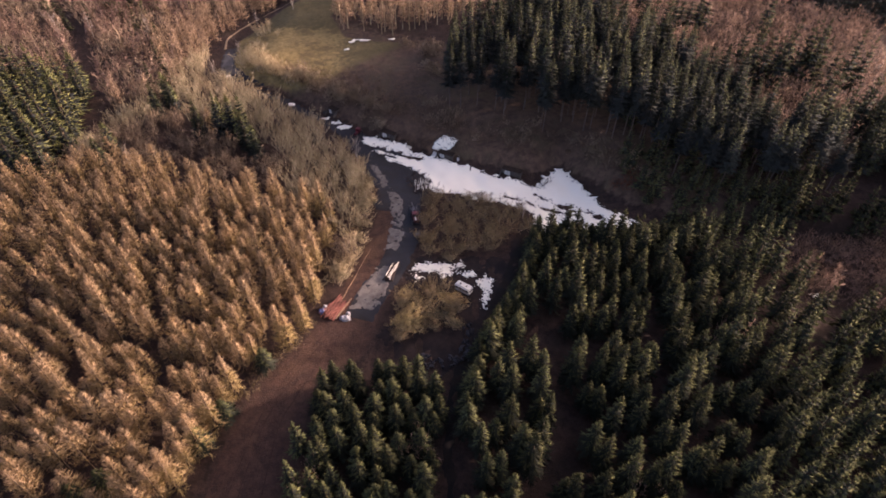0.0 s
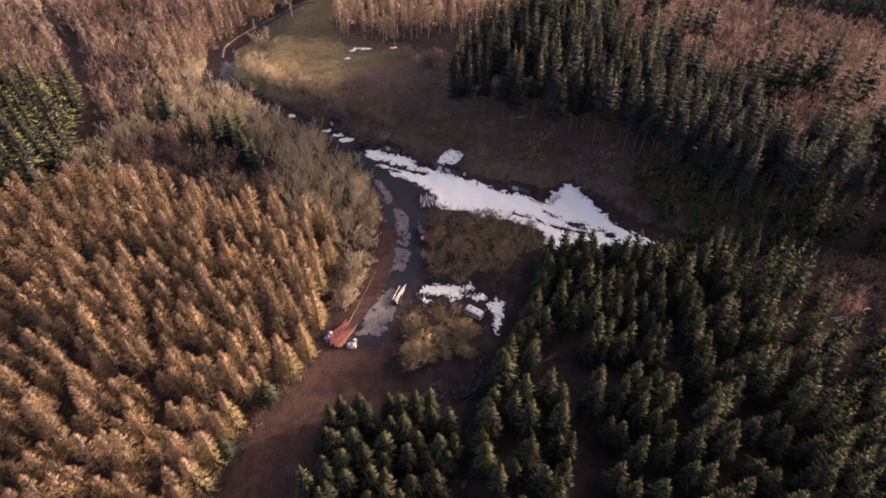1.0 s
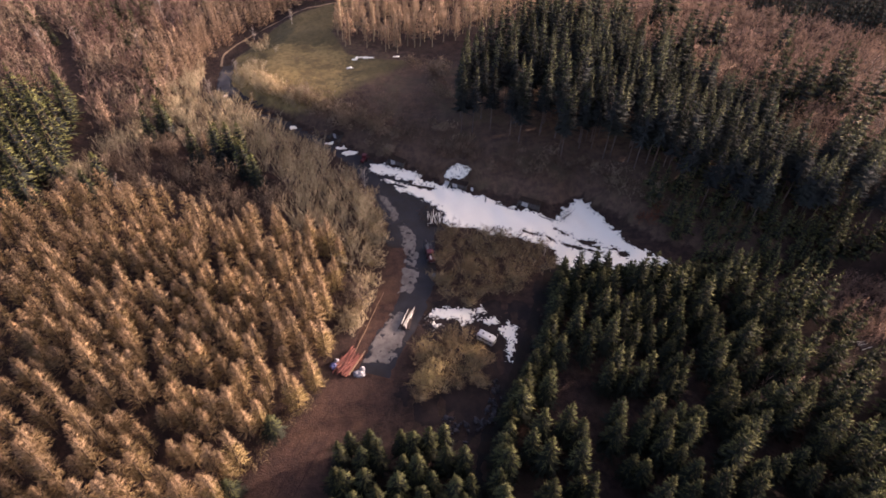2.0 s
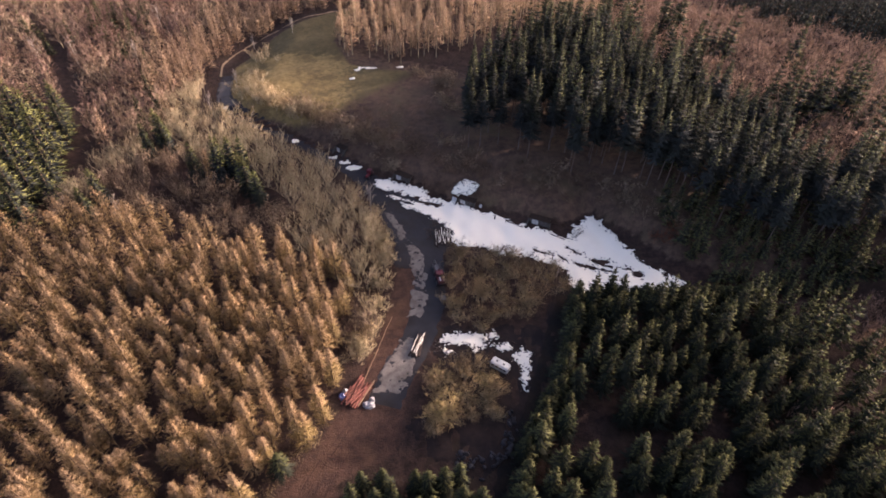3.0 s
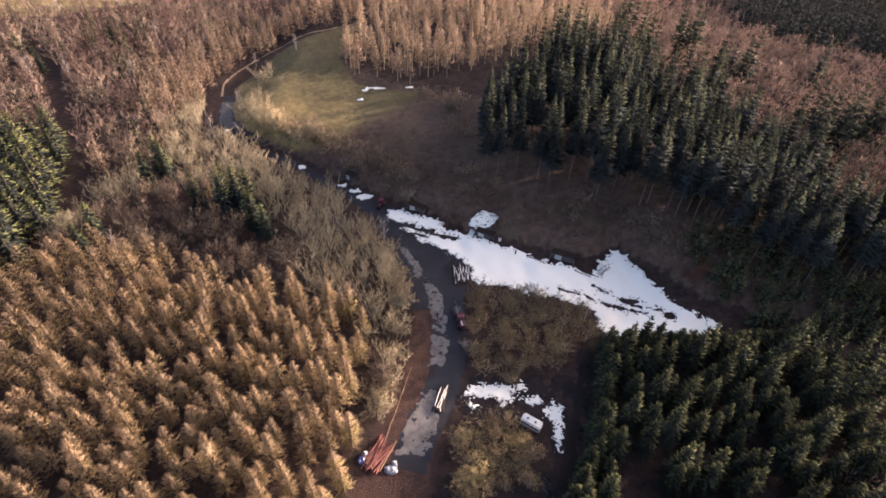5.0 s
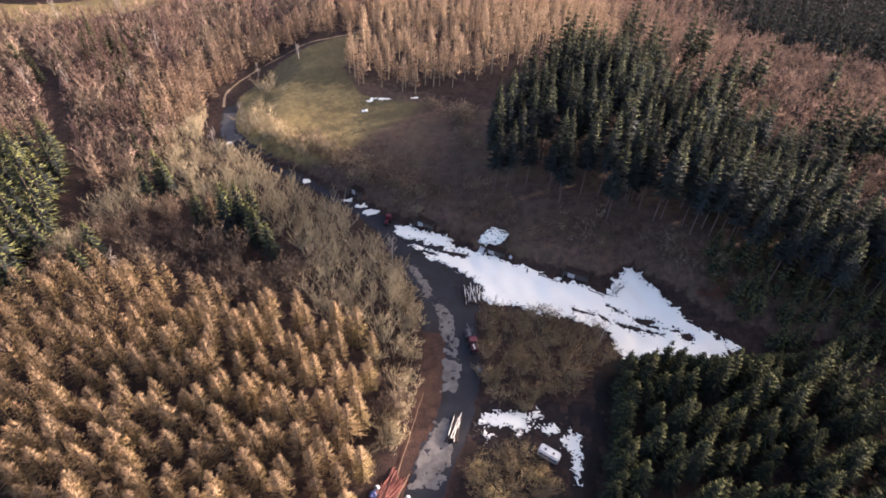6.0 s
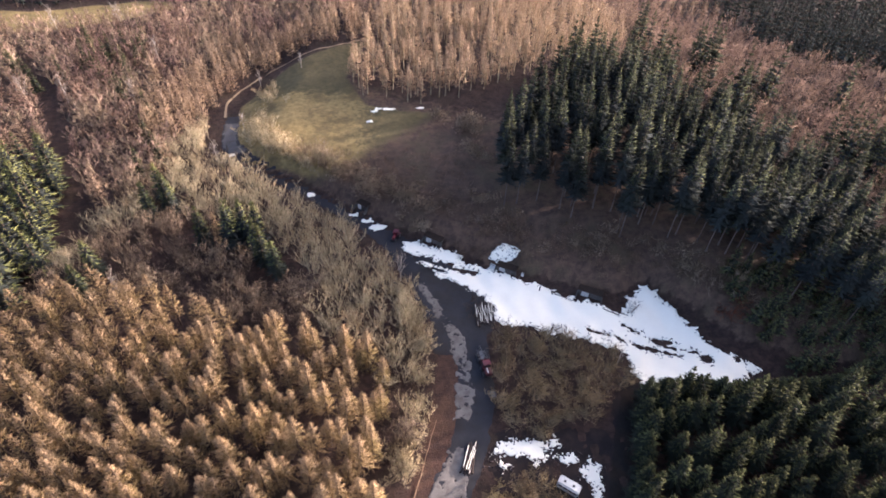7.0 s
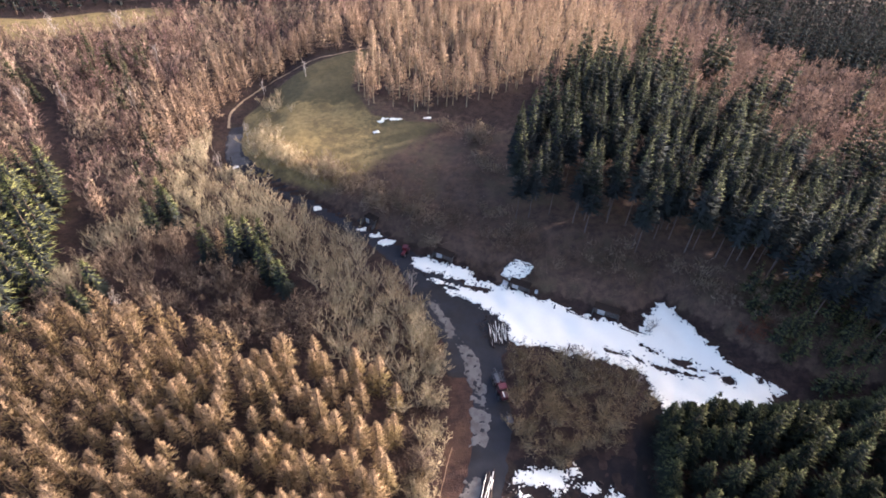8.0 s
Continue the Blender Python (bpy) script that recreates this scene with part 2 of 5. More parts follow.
def line_dist(line, x, y):
    """Distance to an open line."""
    best = np.full(np.broadcast(x, y).shape, 1e9)
    for (x0, y0), (x1, y1) in zip(line, line[1:]):
        dx, dy = x1 - x0, y1 - y0
        f = np.clip(((x - x0) * dx + (y - y0) * dy) / (dx * dx + dy * dy), 0, 1)
        best = np.minimum(best, np.hypot(x - x0 - f * dx, y - y0 - f * dy))
    return best


def signed(poly, x, y):
    """Distance to a polygon's edge, plus inside."""
    d = line_dist(poly + poly[:1], x, y)
    return np.where(inside(poly, x, y), d, -d)


# ---- plan ----
BANK_X = [-85, -60, -42, -23, -5, 17, 28, 36, 45, 54, 80, 140]
BANK_Y = [202.5, 190.5, 176, 165.5, 154.7, 146.6, 144.5, 150, 143, 129, 121, 114]
ROAD_LINE = [(-19, 84), (-17, 92), (-13.2, 100), (-11.2, 108), (-10.4, 116), (-10.4, 125), (-12, 134), (-16, 142.5), (-23, 153), (-31, 164.6),
             (-41, 174), (-56.4, 185.4), (-70, 194.5), (-83, 203), (-91, 213), (-94, 224), (-96, 236)]
ROAD_HALF = [3.8, 4.0, 4.0, 4.2, 4.4, 4.4, 4.4, 4.6, 4.4, 4.0, 3.4, 2.8, 2.8, 3.0, 3.3, 3.2, 2.6]
TRACK_LINE = [(-98.5, 233), (-101.5, 244), (-100, 256), (-94, 268), (-86, 277), (-76, 284), (-64.8, 288), (-54, 297)]
RIDE = [(-197, 277), (-183, 260), (-171, 245), (-157, 226), (-143, 205), (-132, 188), (-124, 174), (-117, 160)]
MUD = [(-39, 20), (-39.5, 44), (-39.5, 54), (-38, 63), (-33.5, 71.5), (-28.4, 81), (-24.5, 93), (-20.5, 108), (-19, 125), (-23, 144), (-31, 155),
       (-25, 160), (-10, 146), (-9, 132), (-9, 112), (-10, 100), (-13, 90), (-15, 80), (-16, 74), (-26, 69), (-25, 57), (-23, 44), (-21, 20)]
MEADOW = [(-90, 206), (-66, 196), (-45, 183), (-28, 173), (-8, 168), (-4, 180), (-4, 232), (-30, 231), (-46, 236), (-56, 257), (-52, 296), (-62, 289),
          (-73, 281), (-83, 270), (-90, 258), (-95, 242), (-92, 224)]
FIELD = [(-350, 300), (-235, 309), (-211, 313), (-197, 319), (-178, 335), (-156, 355), (-180, 364), (-207, 351), (-228, 340), (-350, 336)]


def height(x, y):
    x, y = np.asarray(x, float), np.asarray(y, float)
    d = (y - np.interp(x, BANK_X, BANK_Y)) * 0.86
    side = smoothstep(-97, -72, x)
    rise = (4.8 * smoothstep(-0.6, 6.5, d) + 0.035 * np.clip(d - 12, 0, 70) + 2.2 * smoothstep(7, 20, d) * smoothstep(-30, 0, x)) * side
    rise = rise - 10 * smoothstep(255, 330, y) * smoothstep(40, 120, x)
    rough = 0.25 * wave_noise(x, y, 9, 3) + 0.7 * wave_noise(x, y, 45, 4)
    calm = smoothstep(0, 9, line_dist(ROAD_LINE, x, y) - 4) * smoothstep(-1, 5, -signed(MUD, x, y))
    dip = -1.2 * smoothstep(8, 1, line_dist(RIDE, x, y)) - 1.0 * smoothstep(24, 5, np.hypot(x - 34, y - 136))
    far = smoothstep(400, 900, np.hypot(x, y - 150)) * (14 * wave_noise(x, y, 700, 9) + 8)
    return rise + rough * (0.12 + 0.88 * calm) + dip + far


def z_at(x, y):
    return float(height(x, y))


# ---- ground ----
def axis_steps(lo, hi, step, out):
    core = list(np.arange(lo, hi + step / 2, step))
    left, right, s = [], [], step
    a, b = lo, core[-1]
    while a > -out or b < out:
        s *= 1.35
        a, b = a - s, b + s
        left.append(a)
        right.append(b)
    return np.array(left[::-1] + core + right)


gx, gy = axis_steps(-190, 130, 2.1, 3500), axis_steps(20, 340, 2.1, 3500)
X, Y = np.meshgrid(gx, gy)
nx, ny = len(gx), len(gy)
ground_verts = np.stack([X, Y, height(X, Y)], -1).reshape(-1, 3)
ii, jj = np.meshgrid(np.arange(nx - 1), np.arange(ny - 1))
q = (jj * nx + ii).ravel()
ground_me = mesh_np("ground", ground_verts, np.stack([q, q + 1, q + nx + 1, q + nx], -1), [GROUND], smooth=True)
zone = np.zeros((len(ground_verts), 4), np.float32)
vx, vy = ground_verts[:, 0], ground_verts[:, 1]
grassy = np.maximum(smoothstep(-3, 3, signed(MEADOW, vx, vy)), smoothstep(-3, 3, signed(FIELD, vx, vy)))
zone[:, 0] = grassy * (1 - 0.75 * smoothstep(-50, -20, vx - (vy - 215) * 0.9) * smoothstep(300, 250, vy))
zone[:, 1] = smoothstep(-1.5, 1.5, signed(MUD, vx, vy))
bank_d = (vy - np.interp(vx, BANK_X, BANK_Y)) * 0.86
zone[:, 2] = smoothstep(0, 2, bank_d) * smoothstep(80, 40, bank_d) * smoothstep(-92, -84, vx) * smoothstep(110, 60, vx)
# Weight of the painted shade: north and east parts of the meadow.
zone[:, 3] = np.maximum(0.75 * smoothstep(236, 250, vy) * smoothstep(-118, -108, vx), 0.8 * smoothstep(-68, -28, vx) * smoothstep(190, 212, vy))
attr = ground_me.color_attributes.new("zone", "FLOAT_COLOR", "POINT")
attr.data.foreach_set("color", zone.ravel())
ground = tagged(new("ground", ground_me), "brown leaf litter, muddy clearing and dry grass meadow", "ground", kind="structure")


def ribbon(name, line, half, lift, mat, step=1.0, across=8, ragged=0.4, seed=1):
    """A strip of surface along a line, with uneven edges, lying on the ground."""
    pts = np.array(line, float)
    seg = np.r_[0, np.cumsum(np.hypot(*np.diff(pts, axis=0).T))]
    s = np.arange(0, seg[-1], step)
    w = np.interp(s, seg, half)
    cx, cy = np.interp(s, seg, pts[:, 0]), np.interp(s, seg, pts[:, 1])
    k = np.ones(7) / 7
    pad = lambda v: np.convolve(np.r_[[v[0]] * 3, v, [v[-1]] * 3], k, "valid")
    cx, cy = pad(cx), pad(cy)
    tx, ty = np.gradient(cx), np.gradient(cy)
    ln = np.hypot(tx, ty)
    nxx, nyy = -ty / ln, tx / ln
    r = np.random.default_rng(seed)
    wl, wr = w + ragged * r.normal(size=len(s)) * 0.6, w + ragged * r.normal(size=len(s)) * 0.6
    f = np.linspace(-1, 1, across + 1)
    off = np.where(f[None, :] < 0, f[None, :] * wl[:, None], f[None, :] * wr[:, None])
    px, py = cx[:, None] + nxx[:, None] * off, cy[:, None] + nyy[:, None] * off
    pz = height(px, py) + lift
    pz[:, 0] -= 0.12
    pz[:, -1] -= 0.12
    n, mm = px.shape
    ii, jj = np.meshgrid(np.arange(mm - 1), np.arange(n - 1))
    q = (jj * mm + ii).ravel()
    return new(name, mesh_np(name, np.stack([px, py, pz], -1).reshape(-1, 3), np.stack([q, q + 1, q + mm + 1, q + mm], -1), [mat], smooth=True))


tagged(ribbon("road", ROAD_LINE, ROAD_HALF, 0.07, ASPHALT), "dark wet asphalt road with muddy edges", "road", kind="structure")
YARD = [(-20, 126), (-9.5, 124), (-6, 133), (-3.5, 141), (-7, 146.5), (-13, 152), (-18, 158), (-27, 166.5), (-33, 163), (-29, 152), (-24.5, 143), (-20.5, 134)]
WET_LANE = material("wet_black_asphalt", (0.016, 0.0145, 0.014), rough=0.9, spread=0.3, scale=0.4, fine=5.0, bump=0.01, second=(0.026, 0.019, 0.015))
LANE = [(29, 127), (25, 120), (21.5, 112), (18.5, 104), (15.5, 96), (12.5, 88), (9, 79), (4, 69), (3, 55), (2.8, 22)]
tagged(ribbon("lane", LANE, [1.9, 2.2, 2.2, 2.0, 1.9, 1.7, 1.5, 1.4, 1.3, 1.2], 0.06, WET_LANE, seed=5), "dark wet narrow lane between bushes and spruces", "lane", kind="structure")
tagged(ribbon("track", TRACK_LINE, [0.5] * len(TRACK_LINE), 0.06, TRACK, ragged=0.25), "narrow pale sandy track beside the meadow", "track", kind="structure")


MUD_DARK = material("wet_churned_mud", (0.04, 0.024, 0.02), rough=0.95, spread=0.35, scale=0.5, fine=5.0, bump=0.05)
for k, (off, bend) in enumerate(((-4.6, 0.8), (-2.7, 0.2), (1.4, -0.9))):
    rut = [(-31 + off, 24), (-31.4 + off, 44), (-31 + off + bend, 58), (-27.5 + off * 0.8, 70), (-23 + off * 0.6, 80), (-19 + off * 0.5, 90)]
    tagged(ribbon("wheel_rut", rut, [0.16, 0.3, 0.2, 0.34, 0.22, 0.12], 0.02, MUD_DARK, across=2, ragged=0.3, seed=60 + k), "dark wheel rut in the reddish mud", "wheel rut", kind="structure")


def sheet(name, mask, bounds, step, lift, thick, mat, label, category, kind="structure"):
    """A layer lying on the ground wherever mask(x, y) is above zero, swelling up to its thickness inside its ragged edge."""
    xs, ys = np.arange(bounds[0], bounds[1], step), np.arange(bounds[2], bounds[3], step)
    X, Y = np.meshgrid(xs, ys)
    X = X + step * 0.3 * wave_noise(X, Y, 1.7, 55)
    Y = Y + step * 0.3 * wave_noise(X, Y, 1.9, 56)
    v = mask(X, Y)
    Z = height(X, Y) + lift + thick * smoothstep(-0.15, 0.5, v) - 0.1 * (v < 0)
    n = len(xs)
    ii, jj = np.meshgrid(np.arange(n - 1), np.arange(len(ys) - 1))
    q = (jj * n + ii).ravel()
    quads = np.stack([q, q + 1, q + n + 1, q + n], -1)
    quads = quads[(v.ravel()[quads] > 0).sum(1) >= 2]
    used, inv = np.unique(quads, return_inverse=True)
    P = np.stack([X, Y, Z], -1).reshape(-1, 3)[used]
    return tagged(new(name, mesh_np(name, P, inv.reshape(-1, 4), [mat], smooth=True)), label, category, kind=kind)


SNOW_MAIN = [(-29.2, 164.8), (-25.3, 165.5), (-20.9, 162.3), (-12.6, 159.1), (-11.6, 155.8), (-6, 155.1), (1.7, 151.2), (4.4, 149.4), (11.4, 147.1), (17.1, 143.8), (23.3, 141.5),
             (28.1, 139.2), (29.4, 142.6), (33.4, 147.1), (35.9, 150.5), (38.7, 147.7), (40.7, 142.8), (45.3, 135.5), (47.1, 129.6), (55.8, 122.9), (50.6, 120), (42.3, 115.5), (26, 117.5),
             (25.5, 123.4), (26.1, 127), (22.5, 129), (14.4, 131), (8.1, 132.5), (3.1, 134.6), (-4.3, 135), (-5.1, 140.8), (-6.3, 143.3), (-9, 145), (-15.5, 149.9), (-19, 152), (-24, 156.5), (-28.3, 161.6)]
SNOW_SMALL = [[(-8.1, 101.4), (-6.1, 103.8), (-3.2, 104.5), (1.7, 104.1), (3.5, 102.9), (3.1, 100.4), (0.3, 99.4), (-1.3, 101.1), (-4.5, 101.3)], [(3.6, 103.8), (4.9, 105.2), (6.2, 103.2), (4.1, 102.4)],
              [(4.3, 101.1), (7, 101.9), (8.4, 101.1), (8.8, 99.8), (6.2, 99.3)], [(8.9, 99.1), (11.4, 100.7), (13, 98.5), (12.5, 94.8), (11.7, 91.7), (10.9, 89.6), (10.1, 92), (10.6, 95.7), (9.1, 96.8)],
              [(-7.9, 100.5), (-6.2, 99.9), (-4.6, 98.4), (-5.8, 97.9)]]
SPOTS = [(-38.3, 233, 2.6, 0.55), (-25.7, 233.4, 1.8, 0.5), (-36.3, 171.0, 2.4, 1.3), (-39.2, 173.8, 1.8, 0.8), (-43.5, 176.3, 1.2, 0.5), (-58.4, 186, 1.1, 0.7), (-0.8, 157.4, 3.6, 2.2),
         (-42, 231.5, 1.0, 0.5), (-43, 224, 0.7, 0.4), (56, 118, 1.2, 0.6), (60, 112, 1.0, 0.5), (-88.5, 206.5, 0.7, 0.5)]


def snow_mask(x, y):
    big = signed(SNOW_MAIN, x, y)
    n1, n2, n3 = rugged(x, y, 5.0, 21, 4), rugged(x, y, 1.5, 22, 3), rugged(x, y, 0.6, 27, 2)
    v = np.minimum(big, 3.0) * 0.95 + 0.1 + 0.55 * n1 + 0.7 * n2 + 0.45 * n3
    # the dark wet strip between the two tongues at the road, ruts, a bare hollow and a puddle
    v = np.minimum(v, line_dist([(-24.5, 158.2), (-18, 155.6), (-12.1, 153.6), (-9, 153.3)], x, y) - 0.95 + 0.7 * n2 + 0.4 * n3)
    v = np.minimum(v, line_dist([(-21.5, 154.3), (-16.5, 152.6)], x, y) - 0.35 + 0.7 * n2)
    for rut, half in (([(17.5, 133.4), (24.6, 131.9), (31.5, 129.4), (35.2, 128.4), (38.6, 127.2)], 0.35), ([(27.5, 136), (29.6, 134.5), (34.9, 131.2), (38.2, 129.4), (43, 127.6)], 0.42),
                      ([(31.5, 129.5), (35.2, 128.3)], 0.65), ([(20.5, 143.4), (25.5, 140.9), (29, 139.2)], 0.5), ([(11, 146.3), (16.8, 143.8)], 0.4)):
        v = np.minimum(v, line_dist(rut, x, y) - half + 0.5 * n2 + 0.35 * n3)
    v = np.minimum(v, np.hypot((x - 36) / 2.4, (y - 131.5) / 0.9) * 1.2 - 1.2 + 0.3 * n2)
    v = np.minimum(v, np.hypot((x - 44) / 1.6, (y - 125.8) / 1.4) * 1.3 - 1.2 + 0.3 * n2)
    # thawed edge with bare specks towards the wood
    thaw = smoothstep(2.6, 0.0, line_dist([(45.5, 134.5), (47.5, 129.8), (52, 125)], x, y))
    return np.minimum(v, 1.6 - 1.9 * thaw + (1.3 * n3 + 0.9 * n2) * thaw)


def small_mask(x, y):
    n1, n2, n3 = rugged(x, y, 2.2, 23, 4), rugged(x, y, 0.8, 24, 3), rugged(x, y, 0.4, 28, 2)
    d = np.max([signed(p, x, y) for p in SNOW_SMALL], axis=0)
    return np.minimum(d, 1.2) * 0.9 + 0.05 + 0.35 * n1 + 0.6 * n2 + 0.45 * n3


def spots_mask(x, y):
    v = np.full(np.broadcast(x, y).shape, -9.0)
    for a, b, ra, rb in SPOTS:
        v = np.maximum(v, (1 - np.hypot((x - a) / ra, (y - b) / rb)) * min(ra, rb))
    return np.minimum(v * 0.9, 0.5) + 0.05 + 0.6 * rugged(x, y, 1.2, 26, 4)


sheet("snow_field", snow_mask, (-34, 60, 112, 168), 0.2, 0.06, 0.22, SNOW, "large white field of old snow with ragged edges", "snow")
sheet("snow_patches", small_mask, (-12, 18, 87, 109), 0.15, 0.05, 0.16, SNOW, "ragged bluish white patches of melting snow", "snow")
for a, b, ra, rb in SPOTS:
    sheet("snow_patch", spots_mask, (a - ra - 1.2, a + ra + 1.2, b - rb - 1.2, b + rb + 1.2), 0.22, 0.12, 0.15, SNOW, "small leftover patch of white snow", "snow")


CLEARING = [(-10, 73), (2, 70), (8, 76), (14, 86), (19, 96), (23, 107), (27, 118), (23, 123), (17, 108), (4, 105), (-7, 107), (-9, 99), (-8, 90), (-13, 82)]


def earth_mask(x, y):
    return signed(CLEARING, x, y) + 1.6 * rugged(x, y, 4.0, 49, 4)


def yard_mask(x, y):
    return signed(YARD, x, y) + 0.8 * rugged(x, y, 2.5, 48, 4)


# Where the pale stretches with painted sun lie on the road.
def pale_mask(x, y):
    road = line_dist(ROAD_LINE, x, y)
    along = np.interp(y, [84, 87, 88, 101, 103, 108, 110, 116.5, 118.5, 119, 134, 136, 138.5, 148, 150], [-2, -2, 1, 1, -1, -1, 1, 1, -0.6, 0.6, 0.6, -0.2, 1, 1, -2])
    v = np.minimum(2.9 - road, along)
    left = np.interp(y, [84, 87, 95, 102, 111, 120, 131, 142, 148], [-21.8, -21.4, -19.4, -16.6, -15, -15.1, -16.2, -21.6, -25])
    right = np.interp(y, [84, 86, 90, 96, 103, 111, 120, 131, 138, 144, 148], [-17, -17.4, -14.6, -12.8, -13.6, -10.8, -11.0, -12.4, -17.5, -19.5, -22])
    v = np.minimum(v + 3, np.minimum(x - left, right - x))
    v = np.minimum(v, along)
    v = v - 0.15 + 0.9 * rugged(x, y, 1.6, 41, 4)
    hole_cap = np.interp(y, [84, 104, 110, 150], [0.95, 0.95, 0.62, 0.62])
    return np.minimum(v, hole_cap + 0.25 * wave_noise(x, y, 9, 47) - rugged(x, y, 0.9, 44, 3))


def far_pale_mask(x, y):
    return np.minimum(2.4 - line_dist(ROAD_LINE, x, y), np.minimum(y - 207, 229 - y)) + 0.6 * rugged(x, y, 1.8, 43, 4)


# Lighter asphalt colour stands in for sun on the far stretch of road.
SUNLIT_ROAD = material("sunlit_grey_asphalt", (0.1, 0.097, 0.098), spread=0.2, scale=0.5, fine=5.0, second=(0.085, 0.078, 0.074))
EARTH = material("black_earth", (0.021, 0.0165, 0.0165), spread=0.35, scale=0.4, fine=4.0, bump=0.04, second=(0.034, 0.024, 0.021))
sheet("wet_earth", earth_mask, (-17, 31, 66, 127), 0.5, 0.025, 0.01, EARTH, "near-black earth between the bushes", "bare earth")
sheet("yard", yard_mask, (-36, 0, 121, 169), 0.5, 0.05, 0.01, ASPHALT, "dark wet asphalt yard beside the road", "road surface")
sheet("far_road_patch", far_pale_mask, (-103, -82, 204, 232), 0.35, 0.09, 0.02, SUNLIT_ROAD, "sunlit stretch of the asphalt road, painted paler", "road surface")
sheet("road_patch", pale_mask, (-28, -5, 83, 150), 0.2, 0.09, 0.02, SUN_PATCH, "pale grey patches on the asphalt road with sunlight painted in", "road surface")


# ---- trees ----
def slivers(p, d, length, width, r):
    """Thin pointed blades from p along d."""
    n = len(p)
    d = d / np.linalg.norm(d, axis=1, keepdims=True)
    s = np.cross(d, r.normal(size=(n, 3)))
    s /= np.linalg.norm(s, axis=1, keepdims=True) + 1e-9
    w = (width * 0.5)[:, None]
    V = np.stack([p - s * w, p + s * w, p + d * length[:, None]], 1).reshape(-1, 3)
    return V, np.arange(3 * n).reshape(-1, 3)


def spikes(a, b, r0):
    """Three-sided cones from a to b."""
    n = len(a)
    d = (b - a) / (np.linalg.norm(b - a, axis=1, keepdims=True) + 1e-9)
    s = np.cross(d, np.array([0.31, 0.17, 0.93]))
    s /= np.linalg.norm(s, axis=1, keepdims=True) + 1e-9
    u = np.cross(d, s)
    ring = [a + (s * math.cos(k) + u * math.sin(k)) * r0[:, None] for k in (0, 2.094, 4.189)]
    V = np.stack([*ring, b], 1).reshape(-1, 3)
    o = np.arange(n)[:, None] * 4
    return V, np.concatenate([o + [0, 1, 3], o + [1, 2, 3], o + [2, 0, 3]])


def stem(h, r0, r1, sides, rings, bend, r):
    """A tapered trunk, a little bent, with a flared foot; its foot is sunk in the ground."""
    zs = np.linspace(-0.4, h, rings + 1)
    f = np.clip(zs / h, 0, 1)
    rad = r0 + (r1 - r0) * f + 0.35 * r0 * np.exp(-np.maximum(zs, 0) / 0.4)
    cx = bend * np.sin(f * 2.4 + r.uniform(0, 6)) * f
    cy = bend * np.sin(f * 2.0 + r.uniform(0, 6)) * f
    a = np.arange(sides) * 2 * np.pi / sides
    V = np.stack([cx[:, None] + rad[:, None] * np.cos(a), cy[:, None] + rad[:, None] * np.sin(a), np.repeat(zs[:, None], sides, 1)], -1).reshape(-1, 3)
    T = []
    for i in range(rings):
        for j in range(sides):
            p, q_ = i * sides + j, i * sides + (j + 1) % sides
            T += [(p, q_, q_ + sides), (p, q_ + sides, p + sides)]
    return V, np.array(T)


def joined(*pieces):
    V, T, o = [], [], 0
    for v, t in pieces:
        V.append(v)
        T.append(t + o)
        o += len(v)
    return np.concatenate(V), np.concatenate(T)


